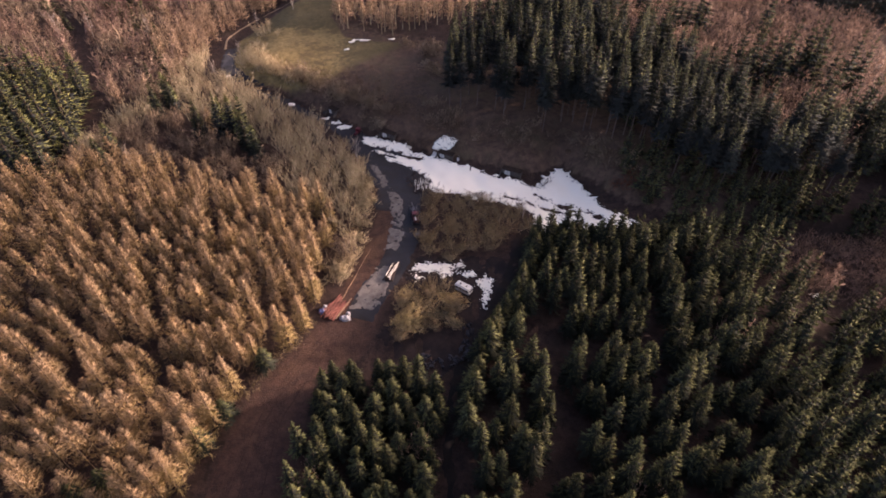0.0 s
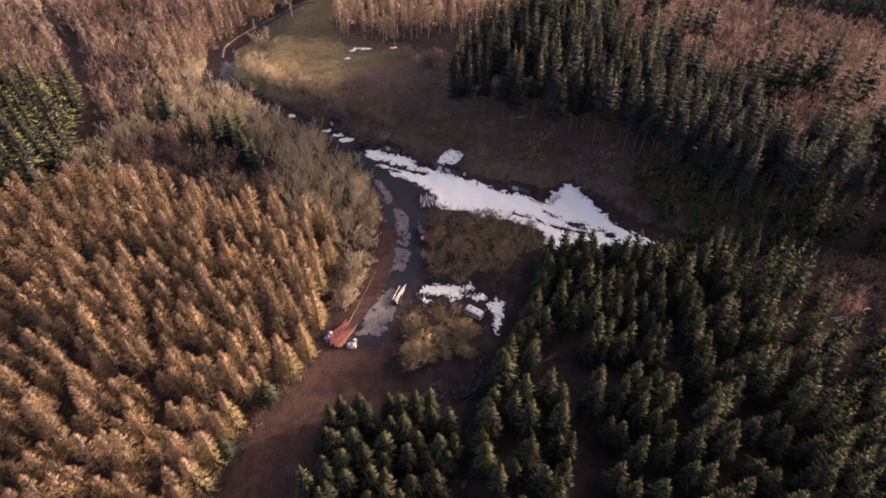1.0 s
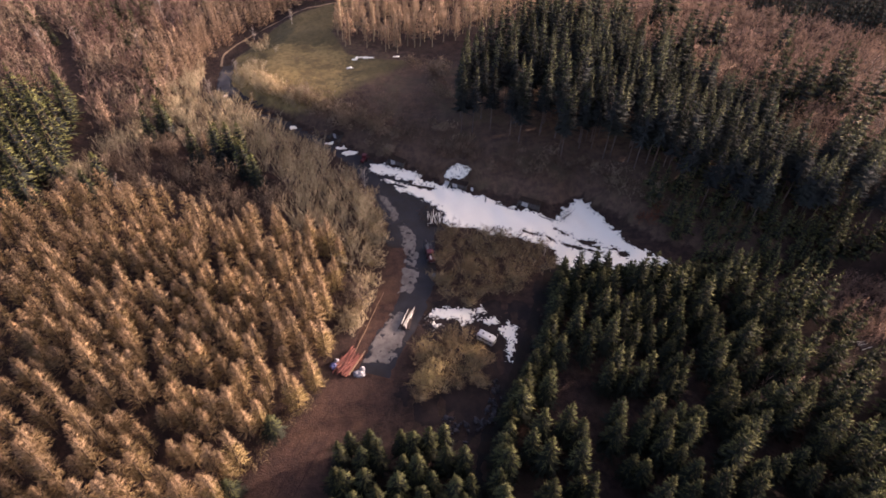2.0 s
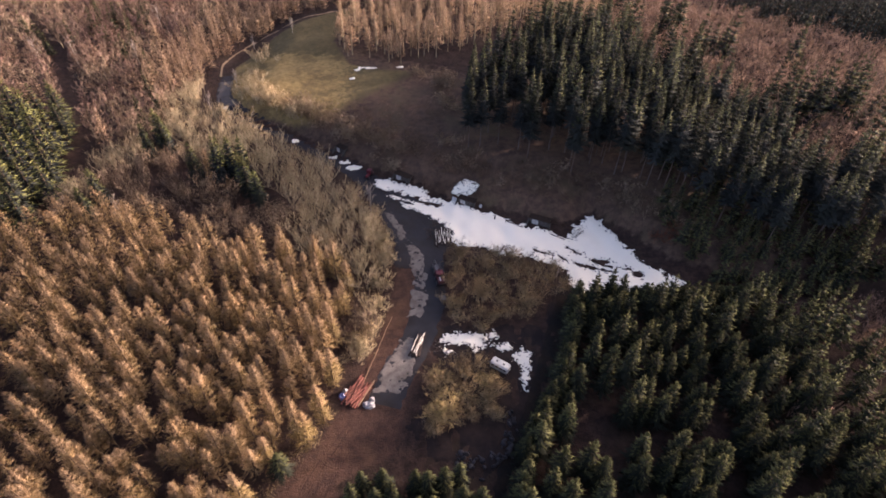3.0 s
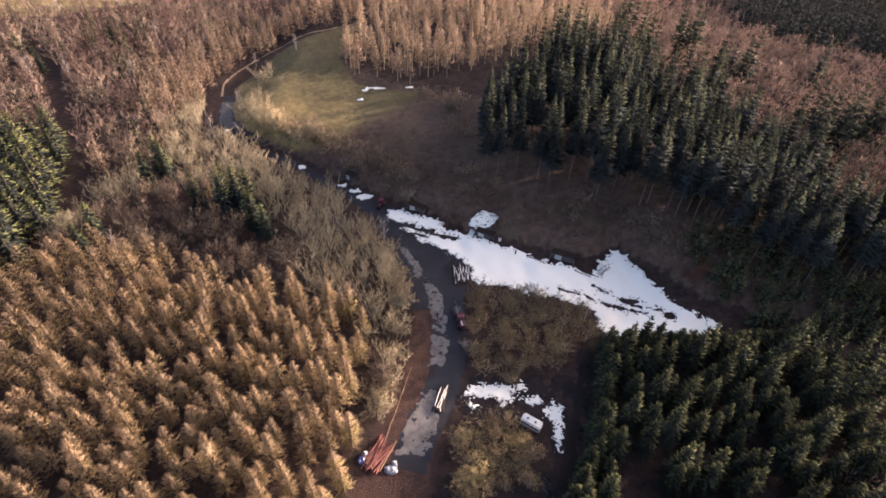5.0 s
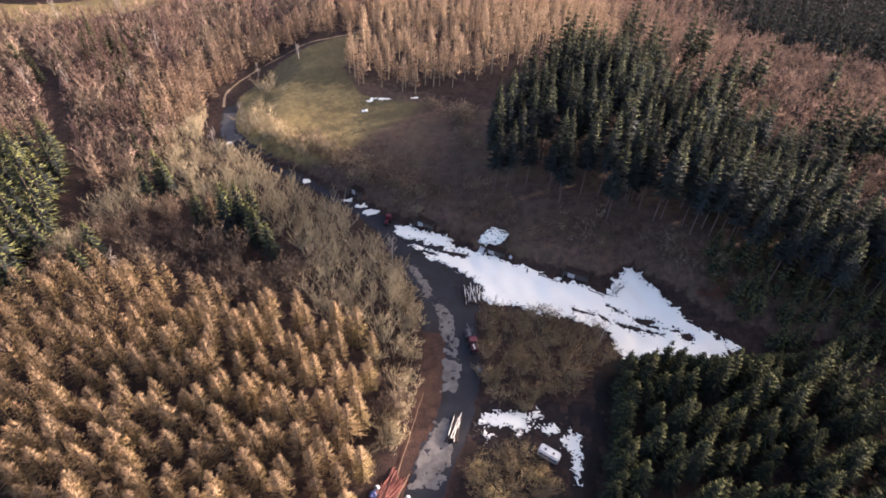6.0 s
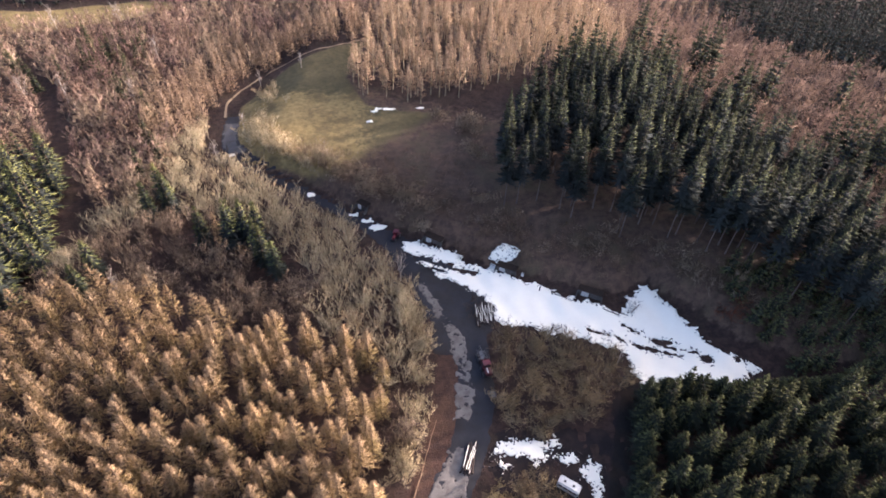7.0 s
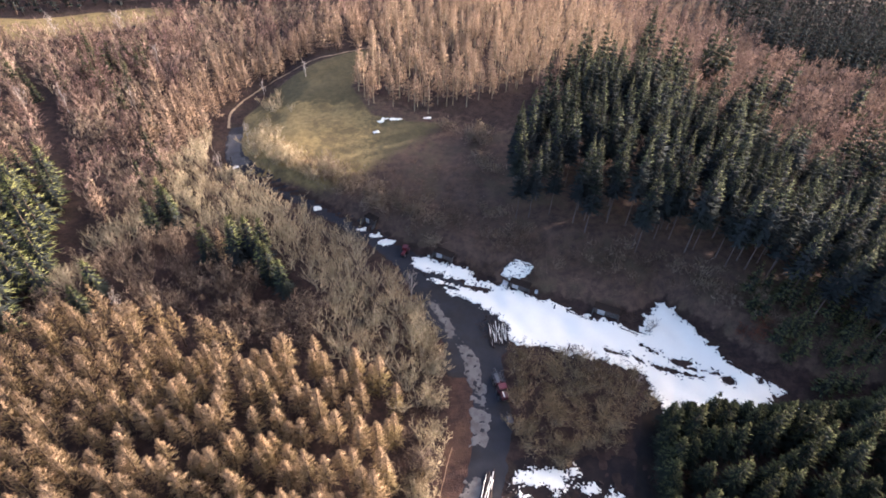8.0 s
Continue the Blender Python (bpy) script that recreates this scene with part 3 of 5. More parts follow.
def larch(seed, h=14.0, rad=2.6, boughs=125, twigs=10, wide=0.06, low=0.27, sides=5, limbs=43, plumes=6, broad_=0.13, taper=0.78):
    """A bare larch: straight trunk, whorls of boughs with dense plumes of twigs, and fine upturned twig ends; these and
    the top are paler, as if sunlit.
    """
    r = np.random.default_rng(seed)
    f = np.clip(np.linspace(0, 1, boughs) + r.normal(0, 0.012, boughs), 0, 1)
    z = h * (low + (0.97 - low) * f)
    az = np.arange(boughs) * 2.39996 + r.normal(0, 0.3, boughs)
    skew = 1 + 0.16 * np.cos(az - r.uniform(0, 6.28)) + 0.1 * np.cos(2 * az + 5 * f + r.uniform(0, 6.28))
    ln = rad * (np.power(1 - f, taper) * (0.72 + 0.28 * np.minimum(1, f / 0.2)) + 0.045) * skew * r.uniform(0.8, 1.1, boughs)
    a = np.stack([0 * z, 0 * z, z], -1)
    d = np.stack([np.cos(az), np.sin(az), r.uniform(-0.05, 0.3, boughs) + 0.5 * f], -1)
    b = a + d * ln[:, None]
    k = np.sqrt(r.uniform(0.1, 1.0, (boughs, twigs)))
    base = (a[:, None] + (b - a)[:, None] * k[..., None] + r.normal(0, 0.07 * rad, (boughs, twigs, 3)) * (0.3 + 0.7 * ln / rad)[:, None, None]).reshape(-1, 3)
    td = (d[:, None] * 0.55 + r.normal(size=(boughs, twigs, 3)) * 0.33 + np.array([0, 0, 0.45])).reshape(-1, 3)
    L = (r.uniform(0.45, 0.95, (boughs, twigs)) * (0.45 + 0.55 * (ln / rad))[:, None]).ravel()
    W = np.full(L.shape, wide)
    # Outer ends and the whole top get the painted sunlit colour.
    tip = ((k > 0.78) & (f > 0.2)[:, None] | (f > 0.7)[:, None]).ravel()
    # the plumes fill the crown between the boughs
    kp = r.uniform(0.05, 0.8, (boughs, plumes))
    pb = (a[:, None] + (b - a)[:, None] * kp[..., None] + r.normal(0, 0.05 * rad, (boughs, plumes, 3))).reshape(-1, 3)
    pd = (d[:, None] * 0.8 + r.normal(size=(boughs, plumes, 3)) * 0.3 + np.array([0, 0, 0.25])).reshape(-1, 3)
    pl = ((0.3 + 0.42 * ln)[:, None] * r.uniform(0.7, 1.15, (boughs, plumes))).ravel()
    pw = (broad_ * (0.55 + 0.6 * ln / rad)[:, None] * r.uniform(0.7, 1.2, (boughs, plumes))).ravel()
    high = np.repeat(f > 0.6, plumes)
    def pick(m, n):
        return slivers(np.concatenate([base[m], pb[n]]), np.concatenate([td[m], pd[n]]), np.concatenate([L[m], pl[n]]), np.concatenate([W[m], pw[n]]), r)
    body = stem(h, 0.16, 0.025, sides, 4, 0.1, r)
    step = max(1, boughs // max(limbs, 1))
    return (joined(body, spikes(a[::step], b[::step], 0.018 + 0.01 * ln[::step])) if limbs else body, pick(~tip, ~high), pick(tip, high))


def spruce(seed, h=15.0, rad=2.4, levels=15, per=8, low=0.3, teeth=5, droop=0.4, r0=0.17, sides=5, limbs=True, wide=1.0, shape=0.85, lit_from=0.0):
    """A spruce: whorls of drooping boughs with upturned tips, each a saw-edged frond of needle twigs; upper bough ends
    go to a paler colour, as if sunlit.
    """
    r = np.random.default_rng(seed)
    P, D, L, W, A, B, S = [], [], [], [], [], [], []
    for i in range(levels):
        f = (i + r.uniform(0, 0.7)) / levels
        z = h * (low + (0.97 - low) * f)
        reach = rad * ((1 - f) ** shape * 0.95 + 0.06)
        n = max(5, int(per * (1 - 0.3 * f)))
        for j in range(n):
            az = (j + r.uniform(-0.35, 0.35)) * 2 * math.pi / n + i * 1.1
            ln = reach * r.uniform(0.7, 1.2)
            out = np.array([math.cos(az), math.sin(az), 0])
            side = np.array([-math.sin(az), math.cos(az), 0])
            zz = z + r.normal(0, h * 0.01)
            def at(u):
                return out * ln * u + np.array([0, 0, zz + ln * (0.15 * (1 - f) * u + 0.6 * f * u - droop * u * u + 0.2 * u ** 4)])
            A.append(at(0.0))
            B.append(at(0.9))
            for t in range(teeth):
                u = 0.2 + 0.72 * (t + r.uniform(0, 0.5)) / teeth
                for sg in (-1, 1):
                    P.append(at(u - 0.1))
                    D.append(side * sg * r.uniform(0.45, 0.8) + out * 0.75 + np.array([0, 0, r.uniform(-0.35, 0.2)]))
                    L.append(ln * r.uniform(0.34, 0.52) * (1.1 - 0.5 * u))
                    W.append((0.13 + 0.1 * ln / rad) * 6 / (teeth + 1) * wide)
                    # Marks the twigs that take the painted sunlit colour.
                    S.append((t >= teeth - 1 or f > 0.78) and f > lit_from)
            P.append(at(0.08))
            D.append(at(0.9) - at(0.08) + side * r.normal(0, 0.15))
            L.append(ln * 0.85)
            W.append(ln * 0.34)
            S.append(False)
            P.append(at(0.5))
            D.append(at(1.0) - at(0.55) + np.array([0, 0, 0.12]))
            L.append(ln * 0.66)
            W.append(0.2 * wide)
            S.append(f > lit_from)
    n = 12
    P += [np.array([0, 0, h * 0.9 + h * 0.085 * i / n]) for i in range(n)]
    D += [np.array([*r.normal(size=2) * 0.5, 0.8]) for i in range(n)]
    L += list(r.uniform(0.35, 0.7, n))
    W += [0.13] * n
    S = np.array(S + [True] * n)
    P, D, L, W = np.array(P), np.array(D), np.array(L), np.array(W)
    body = stem(h, r0, 0.02, sides, 4, 0.06, r)
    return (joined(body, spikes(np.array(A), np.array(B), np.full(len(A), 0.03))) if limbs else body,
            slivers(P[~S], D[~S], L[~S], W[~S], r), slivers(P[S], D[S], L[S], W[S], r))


def broadleaf(seed, h=10.0, spread_=3.2, stems=1, limbs=9, boughs=5, twigs=22, wide=0.06, fork=0.3, r0=0.16, up=1.0, lean_=0.26, slim=False, reach=(0.09, 0.23), fuzz=0.6):
    """A leafless tree or bush: stems that fork into limbs, boughs and a haze of twigs."""
    r = np.random.default_rng(seed)
    solid, P, D, L = [], [], [], []
    for s in range(stems):
        lean = r.normal(0, lean_ if stems > 1 else 0.06, 2)
        hh = h * r.uniform(0.8, 1.0)
        if stems > 1:
            a0 = np.array([[*(r.normal(0, 0.5, 2)), -0.3]])
            b0 = a0 + np.array([[lean[0] * hh, lean[1] * hh, hh * 0.8]])
            solid.append(spikes(a0, b0, np.array([r0 * 0.6])))
        else:
            a0, b0 = np.array([[0, 0, 0.0]]), np.array([[0, 0, h * 0.8]])
            solid.append(stem(h * 0.82, r0, 0.04, 4 if slim else 7, 3 if slim else 5, 0.25, r))
        n = limbs
        f = np.linspace(fork, 0.95, n) + r.normal(0, 0.03, n)
        st = a0 + (b0 - a0) * f[:, None]
        az = np.arange(n) * 2.4 + r.uniform(0, 6)
        ln = spread_ * r.uniform(0.6, 1.1, n) * (1.1 - 0.55 * f)
        dv = np.stack([np.cos(az), np.sin(az), up * r.uniform(0.6, 1.4, n)], -1)
        en = st + dv * ln[:, None]
        solid.append(spikes(st, en, np.full(n, r0 * 0.38)))
        k = r.uniform(0.3, 1.0, (n, boughs))
        s2 = (st[:, None] + (en - st)[:, None] * k[..., None]).reshape(-1, 3)
        d2 = np.repeat(dv, boughs, 0) * 0.6 + r.normal(size=(n * boughs, 3)) * 0.6 + np.array([0, 0, 0.35 * up])
        d2 /= np.linalg.norm(d2, axis=1, keepdims=True)
        l2 = spread_ * r.uniform(0.25, 0.55, n * boughs)
        e2 = s2 + d2 * l2[:, None]
        solid.append(spikes(s2, e2, np.full(n * boughs, r0 * 0.15)))
        k3 = r.uniform(0.1, 1.15, (n * boughs, twigs))
        P.append((s2[:, None] + (e2 - s2)[:, None] * k3[..., None]).reshape(-1, 3))
        D.append((d2[:, None] * 0.9 + r.normal(size=(n * boughs, twigs, 3)) * fuzz + np.array([0, 0, 0.4 * up])).reshape(-1, 3))
        L.append(spread_ * r.uniform(*reach, n * boughs * twigs))
    P, D, L = np.concatenate(P), np.concatenate(D), np.concatenate(L)
    return joined(*solid), slivers(P, D, L, np.full(L.shape, wide), r)


def rounded(v, t, up, seed, loose=0.1):
    """Normals that lean outwards and upwards, for a crown that takes light as one soft mass; turns each blade's face outwards."""
    n = np.empty_like(v)
    far = np.hypot(v[:, 0], v[:, 1])[:, None] + 0.35
    n[:, :2] = v[:, :2] / far
    n[:, 2] = up
    n[t.ravel()] += np.repeat(np.random.default_rng(seed).normal(0, loose, (len(t), 3)), 3, 0)
    n /= np.linalg.norm(n, axis=1, keepdims=True)
    face = np.cross(v[t[:, 1]] - v[t[:, 0]], v[t[:, 2]] - v[t[:, 0]])
    back = (face * n[t[:, 0]]).sum(1) < 0
    t = t.copy()
    t[back] = t[back][:, ::-1]
    return n, t


class Kind:
    """Trees of one kind: a few forms with meshes to share, to set singly or to join into one mass."""
    def __init__(self, name, forms, bark, leaf, label, group, tip_mat=None, up=0.6):
        self.name, self.bark, self.leaf, self.label, self.group, self.tip_mat = name, bark, leaf, label, group, tip_mat
        self.raw, self.forms = forms, []
        for fo in forms:
            v, t = fo[0]
            n = v * np.array([1.0, 1.0, 0.0]) / (np.hypot(v[:, 0], v[:, 1])[:, None] + 1e-4)
            rows = [(v, t, n)]
            for k, (v, t) in enumerate(fo[1:]):
                n, t = rounded(v, t, up, 900 + k)
                rows.append((v, t, n))
            self.forms.append(rows)
        self.meshes = None

    def single(self, x, y, size, tall, turn, i, label=""):
        if self.meshes is None:
            self.meshes = []
            for fo in self.forms:
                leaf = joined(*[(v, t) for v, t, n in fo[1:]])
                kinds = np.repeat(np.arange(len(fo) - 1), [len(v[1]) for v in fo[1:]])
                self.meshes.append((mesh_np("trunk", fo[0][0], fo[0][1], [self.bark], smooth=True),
                                    mesh_np("crown", *leaf, [mt for mt in (self.leaf, self.tip_mat) if mt], kinds, normals=np.concatenate([n for v, t, n in fo[1:]]))))
        top = new(self.name)
        top.matrix_world = Matrix.LocRotScale((x, y, z_at(x, y)), Euler((0, 0, turn)), (size, size, tall))
        tagged(top, label or self.label, "tree" if "bush" not in self.name else "bush", self.group)
        for nm, me in zip(("trunk", "crown"), self.meshes[i % len(self.meshes)]):
            new(nm, me).parent = top
        return top

    def mass(self, name, spots, label, category="trees"):
        """spots: rows of x, y, size, tall, turn."""
        V, T, M, N, o = [], [], [], [], 0
        zs = height(np.array([s[0] for s in spots]), np.array([s[1] for s in spots]))
        for i, ((x, y, size, tall, turn), z) in enumerate(zip(spots, zs)):
            c, s = math.cos(turn), math.sin(turn)
            for k, (v, t, nn) in enumerate(self.forms[i % len(self.forms)]):
                w = np.empty_like(v)
                w[:, 0] = (v[:, 0] * c - v[:, 1] * s) * size + x
                w[:, 1] = (v[:, 0] * s + v[:, 1] * c) * size + y
                w[:, 2] = v[:, 2] * tall + z
                N.append(np.stack([nn[:, 0] * c - nn[:, 1] * s, nn[:, 0] * s + nn[:, 1] * c, nn[:, 2]], -1))
                V.append(w)
                T.append(t + o)
                M.append(np.full(len(t), k))
                o += len(v)
        mats = [m for m in (self.bark, self.leaf, self.tip_mat) if m]
        me = mesh_np(name, np.concatenate(V), np.concatenate(T), mats, np.concatenate(M), normals=np.concatenate(N))
        return tagged(new(name, me), label, category, kind="stuff")


def scatter(poly, step, seed, jitter=0.36, keep=None, lo=0.8, hi=1.2, thin=0.0, skew=0.0):
    """Places on a jittered planting grid inside a polygon, with a size each."""
    r = np.random.default_rng(seed)
    c, s = math.cos(skew), math.sin(skew)
    xs, ys = [p[0] * c + p[1] * s for p in poly], [p[1] * c - p[0] * s for p in poly]
    out = []
    for row, v in enumerate(np.arange(min(ys), max(ys), step)):
        for u in np.arange(min(xs), max(xs), step):
            px, py = u + (row % 2) * step / 2 + r.normal() * jitter * step * 0.6, v + r.normal() * jitter * step * 0.6
            px, py = px * c - py * s, px * s + py * c
            size, tall, turn, drop = r.uniform(0.85, 1.15), r.uniform(lo, hi), r.uniform(0, 6.28), r.uniform()
            if drop < thin or not inside(poly, px, py):
                continue
            if keep is not None and not keep(px, py):
                continue
            out.append((px, py, size * (0.6 + 0.4 * tall), tall, turn))
    return out


def clear_of_ways(x, y):
    return line_dist(ROAD_LINE, x, y) > (5.2 if y < 184 else 6.2) and line_dist(TRACK_LINE, x, y) > 1.8 and line_dist(RIDE, x, y) > 2.9 and not inside(FIELD, x, y)


LARCH_STAND = [(-41, 20), (-41.5, 44), (-41.5, 55), (-39.5, 64), (-34.5, 73), (-29, 82), (-27.2, 92), (-28, 104), (-29.5, 116), (-37, 124), (-61, 128), (-81, 136),
               (-97, 141), (-116, 131), (-134, 126), (-124, 100), (-96, 46), (-90, 22)]
MIXED = [(-116, 133), (-97, 143), (-81, 138), (-61, 130), (-37, 126), (-28, 118), (-27, 104), (-26, 95), (-23.2, 108), (-21.8, 124), (-24.5, 140), (-34, 155), (-46, 169),
         (-75, 190), (-93, 203), (-103, 222), (-108, 190), (-114, 166)]
LEFT_SPRUCE = [(-178, 200), (-150, 200), (-138, 197), (-123, 174), (-118, 152), (-119, 136), (-150, 122), (-178, 122)]
ROSY = [(-117, 170), (-106, 188), (-101, 226), (-101, 250), (-94, 266), (-76, 285), (-60, 293), (-46, 300), (-52, 352), (-150, 356), (-176, 334), (-197, 317), (-212, 311), (-300, 304),
        (-300, 205), (-178, 203), (-140, 203)]
FAR_LARCH = [(-57, 259), (-49, 242), (-33, 235), (-17, 236), (0, 239), (12, 254), (30, 268), (52, 282), (70, 300), (60, 350), (-50, 350), (-48, 300)]
TALL_SPRUCE = [(-5, 180), (-2, 174.5), (5, 171.5), (12, 168), (22, 165), (32, 162), (46, 159), (51, 151.5), (58, 149), (65.5, 140.5), (71, 136.5), (82, 131), (92, 131.5), (116, 130), (112, 146), (98, 160),
               (92, 182), (84, 200), (74, 213), (60, 228), (54, 246), (40, 246), (30, 236), (18, 219), (6, 208), (-2, 196)]
BROWN_BAND = [(20, 224), (32, 240), (42, 250), (56, 250), (62, 231), (77, 216), (87, 202), (92, 184), (95, 168), (105, 154), (118, 137), (136, 130), (150, 180), (172, 228), (184, 250), (149, 275),
              (136, 308), (144, 349), (64, 349), (72, 300), (54, 282), (34, 266), (16, 250)]
DARK_FAR = [(150, 278), (186, 252), (330, 262), (330, 352), (146, 352), (138, 310)]
NEAR_SPRUCE_A = [(-25, 20), (-25.5, 57), (-24.5, 66), (-14, 70.5), (-1, 68.5), (1, 60), (0.5, 20)]
NEAR_SPRUCE_B = [(5, 20), (5.5, 60), (9, 75), (18, 90), (22, 101), (24, 113), (31, 116.5), (42, 114.5), (58, 115), (72, 114), (87, 114), (84, 102), (76, 92), (68, 89), (82, 81), (112, 80), (112, 60), (92, 22)]

GAP = [(23.2, 81.6), (23.7, 75.6), (25.4, 67.7), (26.1, 58.1), (26.1, 48.8)]

larches = Kind("larch", [larch(100 + i, h=11.4 + 1.0 * (i % 3), rad=2.5, boughs=84, twigs=10, wide=0.05, low=0.2, limbs=29) for i in range(7)], BARK, LARCH,
               "tall leafless larch with orange-brown twigs in a planted stand", "larches of the stand", LARCH_LIT_TIP)
larches_edge = Kind("larch", [larch(110 + i, h=12.5, rad=2.6, low=0.04, boughs=110, twigs=9, wide=0.05, limbs=36) for i in range(4)], BARK, LARCH_OLIVE,
                    "leafless larch branched to the ground at the stand's edge", "larches of the stand", LARCH_LIT_TIP)
larch_wide = Kind("larch", [larch(150 + i, h=12.2, rad=2.5, boughs=60, twigs=8, wide=0.06, low=0.22, sides=4, limbs=0) for i in range(5)], BARK, LARCH, "", "", LARCH_LIT_TIP)
far_forms = [larch(120 + i, h=13.5, rad=3.0, boughs=46, twigs=6, wide=0.075, low=0.25, sides=3, limbs=0, plumes=6, broad_=0.17, taper=0.95) for i in range(5)]
larch_back = Kind("larch", far_forms, BARK_TAN, LARCH_TAN, "", "", TAN_LIT_TIP)
larch_tan = Kind("larch", [larch(140 + i, h=11.0, rad=3.0, boughs=44, twigs=6, wide=0.075, low=0.1, sides=3, limbs=0, plumes=6, broad_=0.17, taper=0.85) for i in range(5)], BARK, LARCH_TAN, "", "", TAN_LIT_TIP)
larch_rosy = Kind("larch", [larch(130 + i, h=9.5, rad=2.8, boughs=34, twigs=5, wide=0.075, low=0.08, sides=3, limbs=0, plumes=6, broad_=0.17, taper=0.8) for i in range(5)], BARK, LARCH_ROSE, "", "", ROSE_LIT_TIP)
spruces = Kind("spruce", [spruce(200 + i, h=12.5 + 1.0 * (i % 3), rad=2.95, low=0.14, levels=14, per=10, teeth=4, wide=1.2, limbs=False, shape=0.72, lit_from=0.3) for i in range(6)], BARK, SPRUCE, "dark green spruce in a dense plantation", "spruces of the plantation", LIT_TIP, up=0.65)
spruce_far = Kind("spruce", [spruce(220 + i, rad=3.0, levels=12, per=7, low=0.1, teeth=2, sides=4, limbs=False, wide=1.4) for i in range(4)], BARK, SPRUCE, "", "", LIT_TIP, up=0.65)
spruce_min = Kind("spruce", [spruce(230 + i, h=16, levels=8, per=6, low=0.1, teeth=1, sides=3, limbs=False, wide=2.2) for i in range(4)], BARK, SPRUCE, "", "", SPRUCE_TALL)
spruces_tall = Kind("tall_spruce", [spruce(240 + i, h=24 + 1.5 * (i % 3), rad=3.5, levels=18, per=10, low=0.36, teeth=3, r0=0.17, limbs=False, wide=1.2, shape=0.88, lit_from=0.5) for i in range(5)], BARK_PALE, SPRUCE_TALL,
                    "tall dark spruce with a bare pale lower trunk", "tall spruces on the bank", LIT_TIP_TALL, up=0.65)
FORMS = [broadleaf(300 + i, h=7.5 + (i % 3), spread_=1.9, stems=5 + i % 2, limbs=8, boughs=5, twigs=5, wide=0.03, fork=0.3, up=1.45, lean_=0.25, r0=0.17, reach=(0.25, 0.55), fuzz=0.5) for i in range(6)]
broad = Kind("bare_tree", FORMS, BARK_TAN, BROAD, "leafless tan-brown broadleaf tree", "bare trees beside the road")
broad_dark = Kind("bare_tree", FORMS, BARK, BROAD_DARK, "leafless dull purplish-brown broadleaf tree", "bare trees beside the road")
haze_forms = [broadleaf(330 + i, h=8.5, spread_=2.7, stems=2, limbs=5, boughs=5, twigs=9, wide=0.07, fork=0.15, r0=0.11, up=1.2, lean_=0.16, reach=(0.18, 0.45), fuzz=0.5) for i in range(4)]
broad_grey = Kind("bare_tree", haze_forms, BARK, BROAD_DARK, "", "")
broad_far = Kind("bare_tree", haze_forms[::-1], BARK_TAN, BROAD_ROSE, "", "")
bushes = Kind("willow_bush", [broadleaf(340 + i, h=4.2, spread_=1.7, stems=9, limbs=6, boughs=6, twigs=9, wide=0.028, fork=0.3, r0=0.04, up=0.9, lean_=0.42, reach=(0.15, 0.4), fuzz=0.5) for i in range(4)], BARK_TAN, WILLOW,
              "rounded leafless bush of yellowish tan twigs", "bushes in the clearing")
scrub = Kind("scrub", [broadleaf(360 + i, h=2.4, spread_=1.6, stems=3, limbs=3, boughs=3, twigs=7, wide=0.05, fork=0.2, r0=0.03, reach=(0.12, 0.35)) for i in range(4)], BARK, BRACKEN, "", "")
low_forms = [broadleaf(370 + i, h=3.2, spread_=1.5, stems=6, limbs=4, boughs=4, twigs=6, wide=0.06, fork=0.25, r0=0.04, lean_=0.42, reach=(0.15, 0.38), fuzz=0.5) for i in range(4)]
tan_bush = Kind("tan_bush", low_forms, BARK_TAN, BROAD, "rounded tan bush beside the meadow", "bushes along the meadow")
grey_bush = Kind("grey_bush", low_forms, BARK, BROAD_DARK, "leafless grey-brown bush on the bank", "bushes on the bank")
rosy_bush = Kind("rosy_bush", low_forms, BARK, BROAD_ROSE, "rosy brown leafless bush among spruces", "rosy bushes")
BIRCH_TWIG = material("pale_birch_twigs", (0.42, 0.36, 0.32), spread=0.2, scale=0.3, fine=2.0, per_island=0.3, through_light=0.2)
birches = Kind("birch", [broadleaf(380 + i, h=12, spread_=2.4, limbs=13, boughs=4, twigs=16, wide=0.03, fork=0.2, r0=0.14, up=1.6, reach=(0.15, 0.4), fuzz=0.4) for i in range(2)], BIRCH, BIRCH_TWIG, "slender leafless birch with white bark", "birches")


def plant(near, far, spots, centre, most, name, label):
    """The ones nearest a place stand singly; the rest are one wood."""
    spots = sorted(spots, key=lambda s: math.hypot(s[0] - centre[0], s[1] - centre[1]))
    for i, (x, y, size, tall, turn) in enumerate(spots[:most]):
        near.single(x, y, size, tall, turn, i)
    if spots[most:]:
        far.mass(name, spots[most:], label)


stand = scatter(LARCH_STAND, 3.85, 11, lo=0.7, hi=1.16, thin=0.01, jitter=0.55, skew=0.3)
at_edge = [s for s in stand if s[0] > -46 and signed(LARCH_STAND, s[0], s[1]) < 3.4 and s[1] < 122]
for i, (x, y, size, tall, turn) in enumerate(at_edge):
    larches_edge.single(x, y, size, tall, turn, i)
plant(larches, larch_wide, [s for s in stand if s not in at_edge], (-50, 85), 280, "larch_wood", "orange-brown leafless larch wood")
for i, (x, y) in enumerate([(-40.5, 58), (-43, 52), (-60, 41), (-36, 70), (-57, 44)]):
    spruces.single(x, y, 1.0, 0.62, i, i, "small green spruce among larches")
